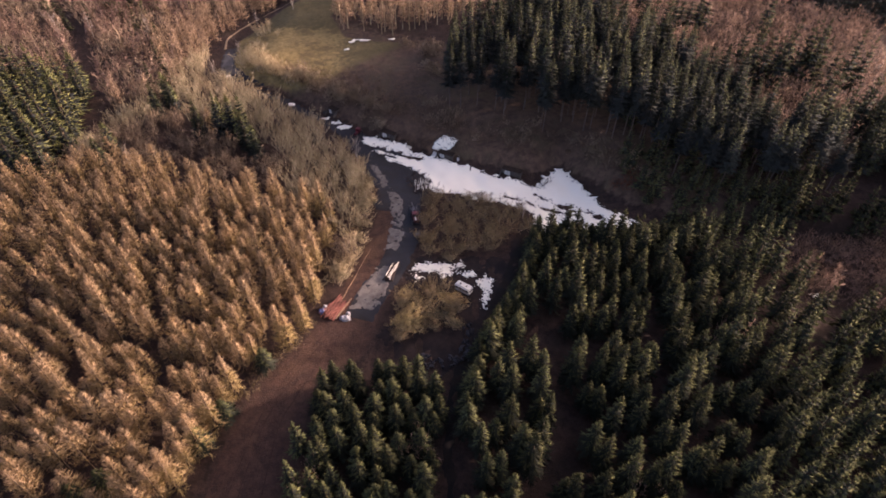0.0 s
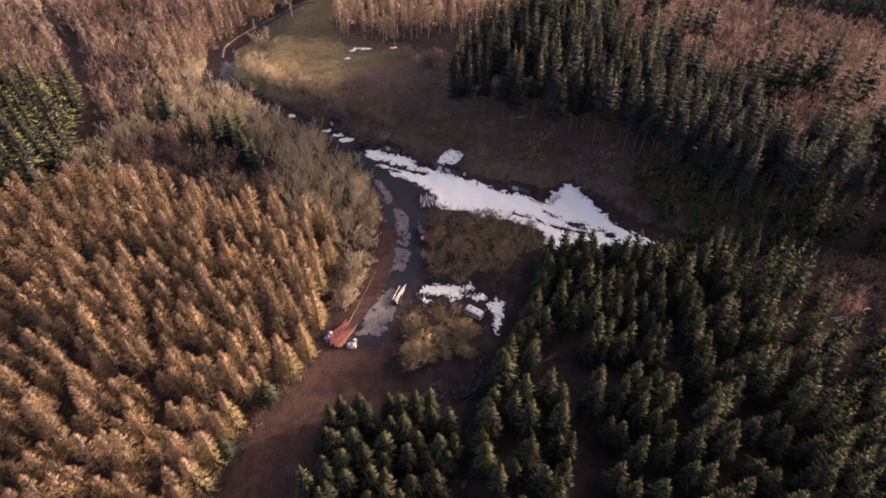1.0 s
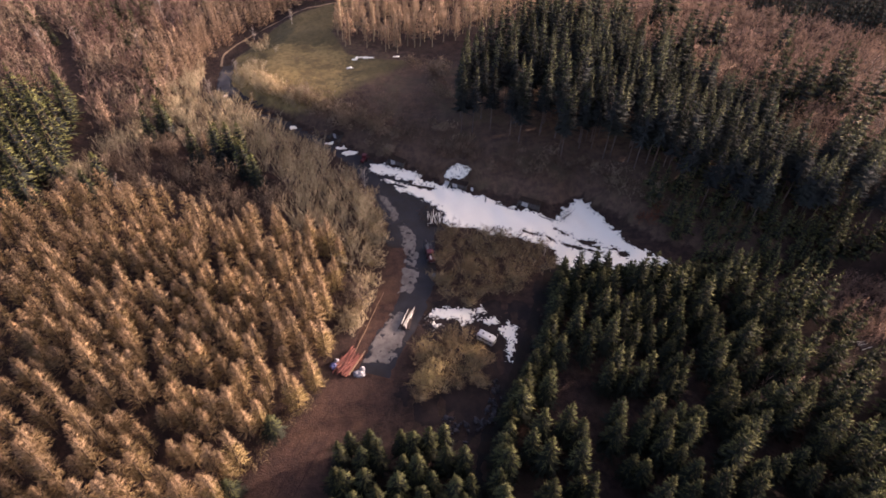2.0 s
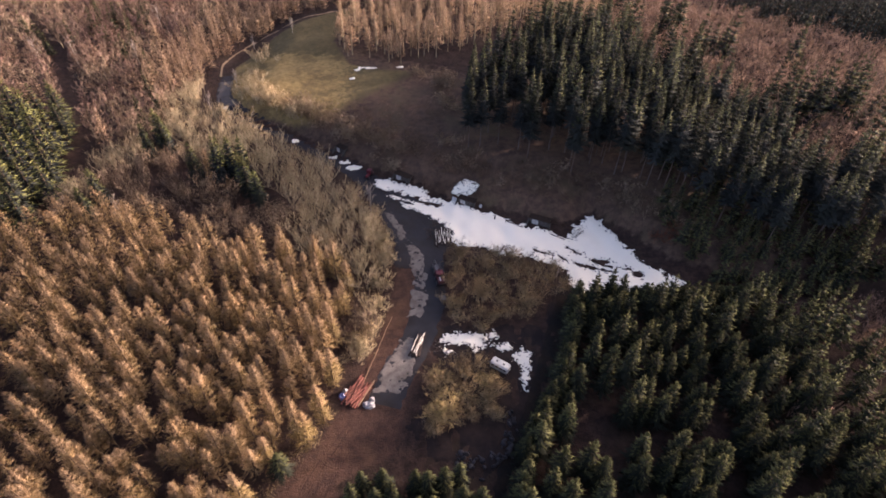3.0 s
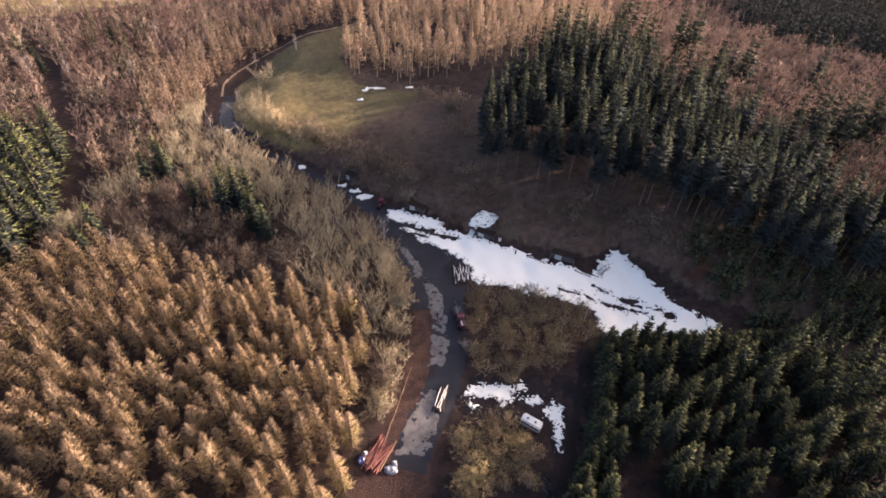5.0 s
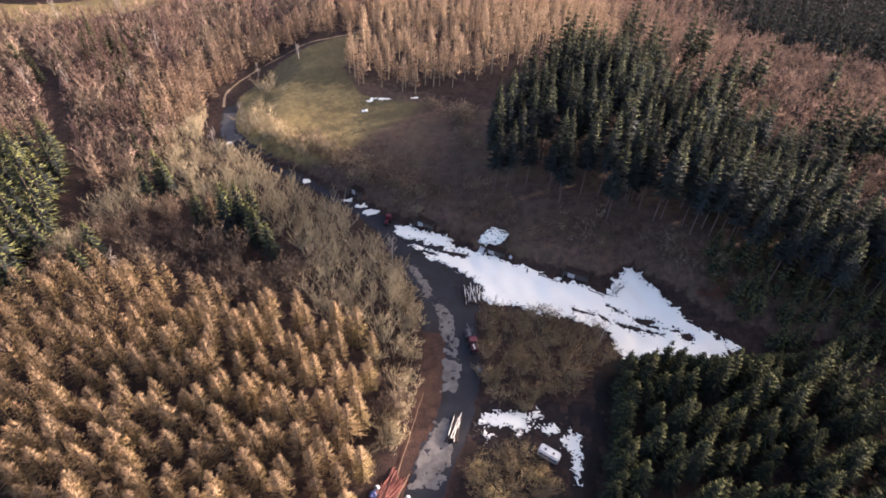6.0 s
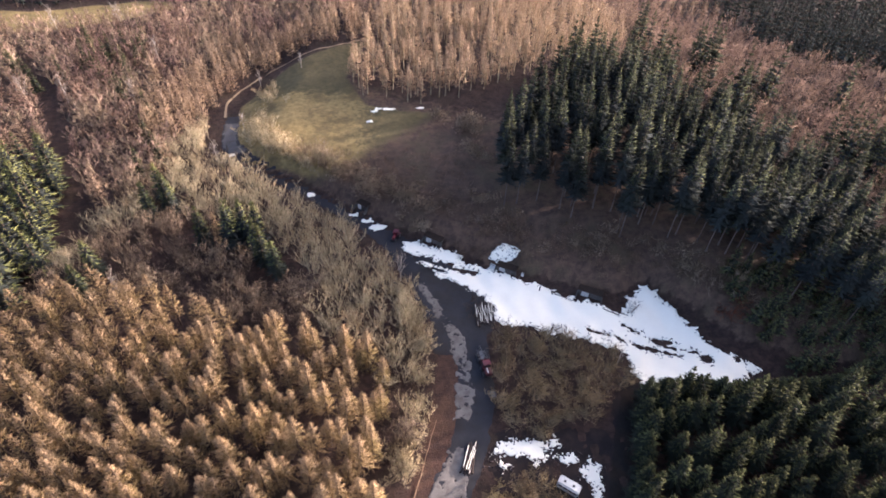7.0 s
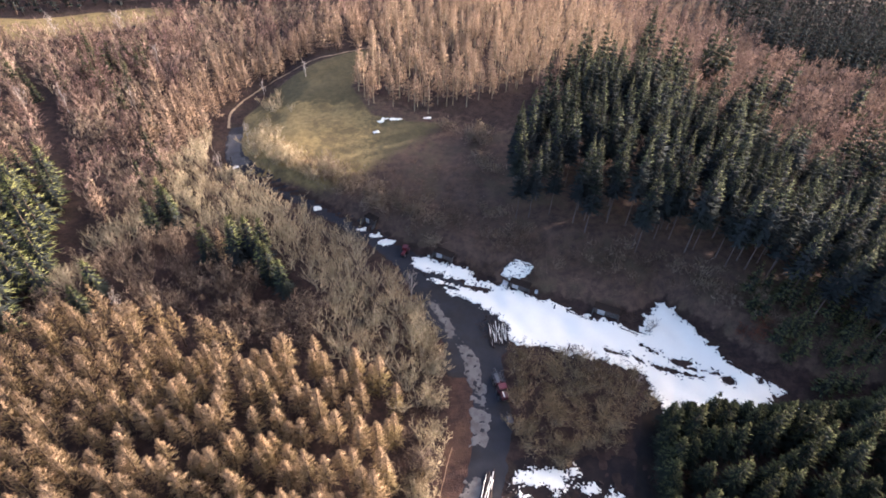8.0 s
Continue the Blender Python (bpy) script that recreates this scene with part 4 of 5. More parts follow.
plant(spruces, spruce_far, scatter(NEAR_SPRUCE_A, 3.6, 12, lo=0.62, hi=0.9) + scatter(NEAR_SPRUCE_B, 4.7, 13, lo=0.72, hi=1.18, thin=0.02, jitter=0.5, skew=0.35, keep=lambda x, y: line_dist(GAP, x, y) > 2.1), (20, 85), 240,
      "spruce_wood", "dense dark green spruce plantation")
plant(spruces_tall, spruces_tall, [(x, y, s, t * (1.0 - 0.16 * float(smoothstep(55, 85, x))), a) for x, y, s, t, a in scatter(TALL_SPRUCE, 5.6, 14, lo=0.88, hi=1.1, thin=0.02, jitter=0.55, skew=0.5)], (20, 165), 300, "tall_spruce_wood", "tall dark spruce wood on the hillside")
# the dense outer row of the plantation along the lane and the snow field
for k, row in enumerate(([(6, 60), (9.5, 75), (14, 83), (18, 90), (22, 101), (24.2, 113), (31, 117), (43, 115.6), (58, 117), (76, 118)],)):
    r_row = np.random.default_rng(71 + k)
    seg = np.r_[0, np.cumsum(np.hypot(*np.diff(np.array(row, float), axis=0).T))]
    for i, d in enumerate(np.arange(0, seg[-1], 2.7)):
        x, y = np.interp(d, seg, [p[0] for p in row]) + r_row.normal(0, 0.5), np.interp(d, seg, [p[1] for p in row]) + r_row.normal(0, 0.5)
        spruces.single(x, y, r_row.uniform(0.8, 1.1), r_row.uniform(0.55, 0.85) * (0.62 if x > 25 else 1.0), i, i)
SPRUCE_SPOTS = [(-98, 174), (-81, 160), (-73, 160), (-67, 158), (-61, 149), (-104, 143)]
mixed = scatter(MIXED, 4.6, 15, keep=lambda x, y: clear_of_ways(x, y) and all(math.hypot(x - a, y - b) > 6.0 for a, b in SPRUCE_SPOTS), lo=0.7, hi=1.2)
for i, (x, y, size, tall, turn) in enumerate(mixed):
    (broad if float(rugged(np.array(x), np.array(y), 16.0, 77, 3)) > float(line_dist(ROAD_LINE, x, y)) / 40 - 0.9 else broad_dark).single(x, y, size, tall, turn, i)
GROUP = [(-100, 179, 1.0), (-100, 170, 0.9), (-95, 172, 1.0), (-97, 176, 0.9), (-82, 160, 0.95), (-74, 158.5, 1.05), (-71, 161, 1.1), (-67, 160, 1.05), (-63.5, 151, 0.95), (-60, 148.5, 0.9), (-75.5, 164, 0.9), (-66, 155, 0.85),
         (-104, 146, 0.9), (-104, 139, 0.8)]
spruces_mid = Kind("spruce", spruces.raw, BARK, SPRUCE_TALL, "", "spruces among bare trees", LIT_TIP_MID)
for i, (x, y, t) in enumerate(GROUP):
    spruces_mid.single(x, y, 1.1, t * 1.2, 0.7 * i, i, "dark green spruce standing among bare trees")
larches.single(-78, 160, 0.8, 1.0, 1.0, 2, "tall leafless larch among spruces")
spruce_copse = Kind("spruce", [spruce(260 + i, h=15.0, rad=2.9, levels=14, per=8, low=0.1, teeth=4, sides=4, limbs=False, wide=1.1) for i in range(4)], BARK, SPRUCE_TALL, "", "", LIT_TIP_MID)
spruce_copse.mass("spruce_copse", [(x, y, s * 1.45, t, a) for x, y, s, t, a in scatter(LEFT_SPRUCE, 6.6, 16, keep=clear_of_ways, lo=0.95, hi=1.4)], "green spruce copse beside a forest ride")
rosy = scatter(ROSY, 4.7, 17, keep=clear_of_ways, lo=0.65, hi=1.35, jitter=0.55)
EDGE = ROAD_LINE[11:] + TRACK_LINE
near_way = [float(line_dist(EDGE, p[0], p[1])) + 14 * float(rugged(np.array(p[0]), np.array(p[1]), 22.0, 81, 3)) < 30 for p in rosy]
larch_tan.mass("tan_larch_wood", [p for p, n in zip(rosy, near_way) if n], "tan leafless larch wood beside the meadow")
inner = [p for p, n in zip(rosy, near_way) if not n]
clump = [float(rugged(np.array(p[0]), np.array(p[1]), 20.0, 85, 3)) for p in inner]
larch_rosy.mass("rosy_larch_wood", [p for p, c in zip(inner, clump) if c > 0.12], "rosy brown young larch wood")
broad_far.mass("rosy_broadleaf_wood", [p for p, c in zip(inner, clump) if -0.45 < c <= 0.12], "rosy brown leafless broadleaf wood")
broad_grey.mass("grey_broadleaf_wood", [p for p, c in zip(inner, clump) if c <= -0.45], "dull grey-brown leafless broadleaf wood")
spruce_far.mass("scattered_spruces", [(x, y, 0.95, 0.85, i) for i, (x, y) in enumerate([(-165, 268), (-158, 262), (-170, 258), (-176, 250), (-150, 270), (-160, 275), (-187, 262), (-125, 230), (-118, 212),
                 (-141, 245), (-109, 200), (-152, 256), (-146, 262), (-168, 280), (-112, 192), (-163, 285), (-157, 280), (-172, 287), (-150, 286), (-160, 292), (-196, 268), (-192, 264), (-178, 296), (-155, 300), (-147, 276), (-167, 272)])], "spruces scattered in the brown wood")
larch_back.mass("far_larch_stand", scatter(FAR_LARCH, 5.0, 18, keep=clear_of_ways, lo=0.6, hi=1.25, jitter=0.6, skew=0.5), "orange-brown larch stand behind the meadow")
hill_trees = Kind("bare_tree", [broadleaf(350 + i, h=9.0, spread_=3.0, stems=3, limbs=4, boughs=4, twigs=8, wide=0.1, fork=0.2, r0=0.1, up=1.0, lean_=0.18, reach=(0.15, 0.35), fuzz=0.5) for i in range(4)], BARK, BROAD_ROSE, "", "")
hill = scatter(BROWN_BAND, 5.0, 19, lo=0.9, hi=1.4, skew=0.6, jitter=0.55)
mixed_in = [float(rugged(np.array(p[0]), np.array(p[1]), 10.0, 83, 2)) > 0.0 - 0.014 * float(signed(TALL_SPRUCE, p[0], p[1])) or (p[0] - 0.55 * p[1] > 40 and p[1] < 170) for p in hill]
hill_trees.mass("hilltop_wood", [(x, y, s, t, a) for (x, y, s, t, a), m in zip(hill, mixed_in) if not m], "rosy brown leafless wood on the hilltop")
spruce_mid_far = Kind("spruce", spruce_far.raw, BARK, SPRUCE_TALL, "", "", LIT_TIP_TALL)
UNDER = [(60, 156), (72, 147), (88, 140), (102, 133), (116, 135), (100, 152), (88, 164), (84, 182), (70, 188), (58, 172)]
spruce_far.mass("spruce_undergrowth", scatter(UNDER, 5.2, 22, lo=0.45, hi=0.85), "young dark spruces under the tall wood")
spruce_mid_far.mass("hilltop_spruces", [(x, y, s * 1.25, t * 1.2, a) for (x, y, s, t, a), m in zip(hill, mixed_in) if m], "green spruces scattered in the hilltop wood")
spruce_min.mass("far_spruce_wood", scatter(DARK_FAR, 5.0, 20, lo=1.0, hi=1.4), "dark spruce wood far behind the hill")

for i, (x, y, t) in enumerate([(10, 156, 0.55), (4, 161, 0.5), (14, 159, 0.6), (27, 152, 0.5), (-10, 167, 0.5), (-30, 178, 0.5), (-44, 187, 0.55), (-55, 194, 0.5), (20, 154, 0.45), (33, 158, 0.5),
                               (-16, 170, 0.45), (-36, 183, 0.5), (45, 150, 0.5), (52, 143, 0.45), (-5, 163, 0.6), (-24, 173, 0.5), (-62, 199, 0.5), (-50, 190, 0.45), (-40, 192, 0.4), (-20, 180, 0.4)]):
    broad_dark.single(x, y, t, t, i * 1.7, i, "small leafless grey-brown tree on the bank")

# clearing bushes
BUSH_A = [(-12, 87), (-8.6, 94), (-2, 96), (4.7, 91.5), (6, 85), (3.6, 79), (-8.5, 77.5)]
BUSH_B = [(-6, 131), (1, 133.5), (13, 130), (22, 126), (23, 116), (15.6, 107), (3.2, 104.5), (-5.5, 107)]
for n, (poly, step) in enumerate(((BUSH_A, 4.2), (BUSH_B, 4.2))):
    for i, (x, y, size, tall, turn) in enumerate(scatter(poly, step, 30 + n, lo=0.75, hi=1.25)):
        bushes.single(x, y, size, tall, turn, i)
WILLOW_PALE = material("pale_willow_twigs", (0.48, 0.385, 0.19), spread=0.2, scale=0.25, fine=1.4, per_island=0.3, through_light=0.2, second=(0.38, 0.29, 0.14))
pale_bushes = Kind("willow_bush", bushes.raw, BARK_TAN, WILLOW_PALE, "large rounded bush of pale olive-yellow twigs", "bushes in the clearing")
for i, (x, y, t) in enumerate([(-7.6, 81.8, 1.35), (-5.8, 83.4, 1.1), (-7.4, 92, 1.0), (2.3, 89.6, 1.0)]):
    pale_bushes.single(x, y, t, t * 0.95, i * 2.1, i)
BANK_SCRUB = [(-88, 205), (-60, 194), (-42, 180), (-23, 170), (-5, 159), (17, 151), (27, 148), (36, 154), (46, 145), (58, 131), (80, 124), (92, 131), (72, 141), (54, 149), (30, 162),
              (10, 166), (-8, 176), (-20, 186), (-45, 196), (-70, 206)]
scrub.mass("bank_scrub", scatter(BANK_SCRUB, 2.9, 33, lo=0.6, hi=1.5, thin=0.25), "low brown scrub on the bank", "scrub")
scrub.mass("roadside_scrub", scatter([(-28, 95), (-23, 108), (-22, 124), (-26, 143), (-31, 140), (-28, 120), (-31, 100)], 2.3, 34, lo=0.7, hi=1.6), "brown scrub along the road edge", "scrub")
for i, (x, y, s) in enumerate([(-28.4, 149.2, 0.85), (-91.8, 202.6, 0.8), (-88.2, 222.5, 0.62), (-160.5, 242, 1.0), (-174.5, 240, 1.05), (-136, 244, 0.9), (-141.5, 282, 1.0), (-200, 311, 1.2), (-173, 318, 1.2), (-97, 141, 0.8), (22.3, 123.6, 0.5), (-91.8, 260, 0.6), (-76, 268, 0.6)]):
    birches.single(x, y, s, s, i * 1.3, i)

# hollow on the east side, the meadow's edge and the far distance
THICKET = [(88, 92), (114, 90), (128, 104), (128, 118), (96, 118), (87, 108)]
# Spruces past x 112 are unseen, added to shade the plantation.
EAST = [(113, 18), (175, 18), (175, 190), (152, 180), (138, 128), (94, 128), (89, 114), (85, 102), (78, 92), (71, 89), (83, 83), (113, 80)]
spruce_far.mass("east_spruce_wood", scatter(EAST, 5.0, 41, lo=0.8, hi=1.25, keep=lambda x, y: not inside(THICKET, x, y) and math.hypot(x - 92, y - 94) > 7), "dark spruce wood on the east side, extended out of view for shade")
rosy_bush.mass("east_thicket", scatter(THICKET, 3.5, 35, lo=1.0, hi=2.0, keep=lambda x, y: math.hypot(x - 92, y - 95) > 4), "rosy brown leafless thicket", "trees")
spruce_far.mass("young_spruces", scatter([(50, 141), (58, 130), (64, 119), (90, 115), (100, 128), (72, 143), (56, 150)], 4.0, 36, lo=0.4, hi=0.85, thin=0.12), "young spruces at the foot of the tall wood")
for i, (x, y, t) in enumerate([(-86, 222, 1.3), (-83, 216, 1.5), (-80, 212, 1.6), (-76, 208, 1.8), (-73, 204.5, 1.5), (-82, 226, 1.2), (-79, 216, 1.2), (-72, 209, 1.3), (-69, 203, 1.3), (-64, 201, 1.2),
                               (-85.5, 243, 1.7), (-83.5, 240.5, 1.5), (-87, 246, 1.2), (-75, 212, 1.2), (-84, 231, 1.0), (-67, 207, 1.1)]):
    tan_bush.single(x, y, t, t, i, i)
def belt(kind, line, count, wide, lo, hi, seed, label=""):
    """Bushes strewn along a line."""
    r = np.random.default_rng(seed)
    for i in range(count):
        u = r.uniform(0, len(line) - 1.001)
        a, b = line[int(u)], line[int(u) + 1]
        x, y = a[0] + (b[0] - a[0]) * (u % 1) + r.normal(0, wide), a[1] + (b[1] - a[1]) * (u % 1) + r.normal(0, wide)
        t = r.uniform(lo, hi)
        if line_dist(ROAD_LINE, x, y) > 4.8 and not inside(YARD, x, y):
            kind.single(x, y, t, t * r.uniform(0.85, 1.2), i, i, label)


belt(tan_bush, [(-26.5, 93), (-24.5, 101), (-23, 110), (-22, 120), (-22.8, 130), (-25.5, 140), (-31.5, 150)], 44, 1.1, 0.7, 1.5, 45, "rounded tan bush beside the road")
belt(tan_bush, [(-85, 221), (-78, 209), (-70, 203), (-60, 199), (-52, 194)], 34, 2.2, 0.9, 1.6, 46)
belt(grey_bush, [(-60, 197), (-50, 191), (-40, 183), (-30, 176), (-20, 170)], 30, 2.2, 0.9, 1.5, 47)
RUST = material("rust_brown_leaves", (0.16, 0.06, 0.035), spread=0.3, scale=0.3, fine=2.0, per_island=0.4, through_light=0.2)
rust_bush = Kind("rust_bush", low_forms, BARK, RUST, "young tree with withered rust-brown leaves on the bank", "bushes on the bank")
for i, (x, y, t) in enumerate([(52, 135.2, 1.3), (53.6, 136.6, 1.0), (50.6, 137, 0.9)]):
    rust_bush.single(x, y, t, t * 1.3, i, i)
bank_line = [(-62, 203), (-52, 197), (-40, 188), (-30, 180), (-18, 176), (-6, 172), (4, 164), (16, 159), (28, 158), (40, 158), (50, 147), (60, 138)]
belt(grey_bush, bank_line, 75, 3.2, 0.6, 1.35, 44)
belt(grey_bush, [(-20, 226), (-13, 220), (-8, 214), (-10, 206), (-7, 198)], 22, 2.5, 0.9, 1.6, 48)
for i, (x, y, t) in enumerate([(-23, 45, 1.2), (-22, 48, 0.9), (-2.5, 52, 1.4), (36, 46, 1.3), (-27, 37, 1.3), (62, 80, 1.3), (66, 84, 1.5), (70, 90, 1.3), (92, 96, 1.6), (58, 72, 1.2)]):
    rosy_bush.single(x, y, t, t * 1.6, i, i)
MEADOW_EDGE = [(-90, 208), (-80, 204), (-66, 197), (-45, 184), (-28, 175), (-8, 170), (-6, 196), (-30, 200), (-50, 203), (-66, 208), (-82, 216), (-88, 226)]
scrub.mass("meadow_scrub", scatter(MEADOW_EDGE, 2.9, 37, keep=clear_of_ways, lo=0.6, hi=1.4, thin=0.3), "brown scrub at the meadow's edge", "scrub")
for i, (x, y, t) in enumerate([(-81, 244, 0.5), (-84, 251, 0.6), (-76, 238, 0.4), (-82, 209, 0.5), (-76, 206, 0.5), (-70, 202, 0.45), (-70, 203, 0.45)]):
    broad.single(x, y, t, t, i, i, "small leafless tree at the meadow's edge")
FAR_BACK = [(-350, 342), (-230, 344), (-208, 356), (-180, 369), (-128, 362), (60, 352), (92, 352), (330, 352), (330, 430), (-330, 430)]
far_spots = scatter(FAR_BACK, 7.0, 38, lo=1.0, hi=1.4)
larch_rosy.mass("distant_wood", [p for p in far_spots if p[0] > -120 and p[0] < 140], "distant brown wood")
spruce_min.mass("distant_spruce_wood", [p for p in far_spots if p[0] <= -120 or p[0] >= 140], "distant dark spruce wood")

# ---- things in the clearing ----
WHITE = material("white_caravan_paint", (0.58, 0.57, 0.53), rough=0.35, spread=0.08, scale=0.6, fine=5.0)
DARK = material("dark_rubber_and_glass", (0.02, 0.02, 0.022), rough=0.4, spread=0.2, scale=2.0)
STEEL = material("grey_steel", (0.13, 0.13, 0.135), rough=0.5, metal=0.6, spread=0.25, scale=1.5)
RED = material("red_machine_paint", (0.11, 0.014, 0.022), rough=0.5, spread=0.3, scale=1.0, second=(0.07, 0.02, 0.02))
RED_LOG = material("red_peeled_log", (0.23, 0.09, 0.07), spread=0.3, scale=1.2, fine=7.0, bump=0.02, per_object=0.5, second=(0.15, 0.07, 0.055))
PALE_LOG = material("pale_cut_log", (0.3, 0.2, 0.13), spread=0.25, scale=1.2, fine=7.0, bump=0.02, per_object=0.3)
DARK_LOG = material("dark_bark_log", (0.055, 0.042, 0.038), spread=0.35, scale=1.0, fine=7.0, bump=0.03, per_object=0.4)
WALL = material("grey_concrete", (0.1, 0.09, 0.082), spread=0.25, scale=0.8, fine=6.0, bump=0.01, second=(0.06, 0.055, 0.05))
TAR = material("earth_covered_roof", (0.028, 0.02, 0.016), spread=0.35, scale=0.8, fine=5.0, bump=0.02)
GATE = material("weathered_grey_boards", (0.12, 0.11, 0.105), spread=0.3, scale=1.0, fine=8.0, bump=0.01)
DOOR = material("pale_grey_door_paint", (0.5, 0.49, 0.48), rough=0.6, spread=0.12, scale=1.0)
STONE = material("grey_rubble_stone", (0.05, 0.047, 0.05), spread=0.3, scale=0.9, fine=5.0, bump=0.03, per_object=0.5)
BLUE = material("blue_plastic_sheet", (0.07, 0.09, 0.22), rough=0.4, spread=0.25, scale=1.5)
SHEETING = material("whitish_plastic_sheet", (0.35, 0.35, 0.36), rough=0.4, spread=0.2, scale=1.5, second=(0.12, 0.12, 0.13))


def on_ground(x, y, turn=0.0, lift=0.0):
    return pose(x, y, z_at(x, y) + lift, 0, 0, turn)


def wheel(parent, at, r, w):
    """A tyre with a rim, its axle across."""
    x, y, z = at
    tyre = part("wheel", rod((x, y - w / 2, z), (x, y + w / 2, z), r, r, 18), DARK, parent, "black tyre")
    part("rim", rod((x, y - w / 2 - 0.02, z), (x, y + w / 2 + 0.02, z), r * 0.5, r * 0.5, 12), STEEL, tyre, "grey steel rim")


def caravan(m):
    top = thing("caravan", m, "white touring caravan parked in the muddy clearing", "caravan")
    part("body", box(4.2, 1.95, 1.75, (0, 0, 0.42), bevel=0.24), WHITE, top)
    part("skirt", box(4.0, 1.98, 0.22, (0, 0, 0.36), bevel=0.03), STEEL, top, "grey lower skirt")
    for x in (-0.95, 0.75):
        vent = part("roof_vent", box(0.42, 0.42, 0.1, (x, 0, 2.15), bevel=0.03), DARK, top, "dark roof vent")
        part("vent_rim", box(0.54, 0.54, 0.05, (x, 0, 2.14), bevel=0.02), WHITE, vent)
    for x in (-1.4, -0.45, 0.5, 1.4):
        for sg in (-1, 1):
            part("window", box(0.72, 0.04, 0.5, (x, sg * 0.98, 1.28), bevel=0.01), DARK, top, "dark tinted window")
    for sg in (-1, 1):
        part("end_window", box(0.04, 1.3, 0.5, (sg * 2.1, 0, 1.25), bevel=0.01), DARK, top, "dark tinted window")
        wheel(top, (0.1, sg * 0.88, 0.32), 0.32, 0.2)
    part("door", box(0.58, 0.05, 1.5, (0.95, 0.985, 0.5), bevel=0.015), WHITE, top)
    part("drawbar", rod((-2.0, 0, 0.45), (-3.1, 0, 0.45), 0.05, 0.05, 8), STEEL, top)
    part("jockey_leg", rod((-2.9, 0, -0.02), (-2.9, 0, 0.5), 0.04, 0.04, 8), STEEL, top)


caravan(on_ground(5.6, 94.3, -33))


def log_stack(name, m, count, long, r, across, layers, mat, label, snow=0.0, ragged=0.5, snow_lift=0.72, skew=0.12, cap=0.45):
    """Logs lying side by side in layers, with crooked ends; some snow on the uppermost."""
    top = thing(name, m, label, "log stack")
    for k in range(layers):
        for i in range(count - k):
            y = (i - (count - k - 1) / 2) * across + rng.normal() * 0.05
            a, b = -long / 2 + rng.normal() * ragged, long / 2 + rng.normal() * ragged
            rr = r * rng.uniform(0.75, 1.15)
            z = r + k * r * 1.7
            sk = rng.normal() * skew
            lg = part("log", rod((a, y - sk, z), (b, y + sk, z + rng.normal() * 0.04), rr, rr * 0.8, 9, 0.03, 4), mat, top)
            if snow and rng.uniform() < snow and k == layers - 1:
                part("snow_cap", rod((a + 0.3, y - sk, z + rr * snow_lift), (b - 0.5, y + sk, z + rr * snow_lift), rr * cap, rr * cap * 0.8, 7, 0.05, 5), SNOW, lg, "strip of white snow")
    return top


log_stack("red_log_stack", on_ground(-24.6, 87.6, 62, 0.02), 15, 5.4, 0.15, 0.25, 3, RED_LOG, "stack of reddish peeled logs beside the muddy road", skew=0.35, ragged=0.6)
log_stack("snowy_log_stack", on_ground(-12.5, 100.1, 74, 0.12), 6, 6.2, 0.2, 0.34, 2, DARK_LOG, "log stack covered with white snow beside the road", snow=0.85, ragged=0.35, snow_lift=0.7, cap=0.5, skew=0.2)
log_stack("dark_log_pile", on_ground(-7.2, 137.9, 91, 0.05), 15, 6.6, 0.16, 0.31, 2, DARK_LOG, "pile of dark logs with snow in the gaps", snow=0.9, skew=0.14, ragged=0.5, cap=0.42)
pale = thing("pale_log", on_ground(-22.6, 87.4, 64, 0.6), "single pale log leaning on the red log stack", "log")
part("stem", rod((-3.2, 0, -0.4), (3.2, 0, 0.35), 0.17, 0.13, 10, 0.03, 4), PALE_LOG, pale)
felled = thing("felled_trunk", on_ground(-21.2, 99.5, 76, 0.2), "long thin felled trunk lying along the road edge", "log")
part("stem", rod((-9.2, 0, 0), (9.2, 0, 0.05), 0.07, 0.04, 8, 0.06, 9), PALE_LOG, felled)


def bundle(name, m, sx, sy, sz, mat, label):
    """A crumpled heap under sheeting."""
    top = thing(name, m, label, "tarpaulin")
    bm = bmesh.new()
    bmesh.ops.create_icosphere(bm, subdivisions=3, radius=1.0)
    for v in bm.verts:
        k = 1 + 0.28 * noise.noise(v.co * 2.3 + Vector((sx * 9, sy * 5, 0))) + 0.12 * noise.noise(v.co * 6)
        v.co = Vector((v.co.x * sx * k, v.co.y * sy * k, max(-0.05, v.co.z * sz * k)))
    part("sheet", bm, mat, top)


bundle("blue_bundle", on_ground(-27.5, 86.6), 0.9, 0.9, 0.9, BLUE, "dark blue plastic bundle beside the red logs")
bundle("white_bundle", on_ground(-27.0, 87.6), 0.6, 0.7, 1.15, SHEETING, "crumpled whitish sheeting beside the red logs")
bundle("grey_bundle", on_ground(-21.9, 84.9), 1.3, 0.9, 0.7, SHEETING, "crumpled grey and white sheeting on the mud")
bundle("pale_bundle", on_ground(-21.3, 85.9), 0.6, 0.7, 0.9, SHEETING, "crumpled white sack on the mud")


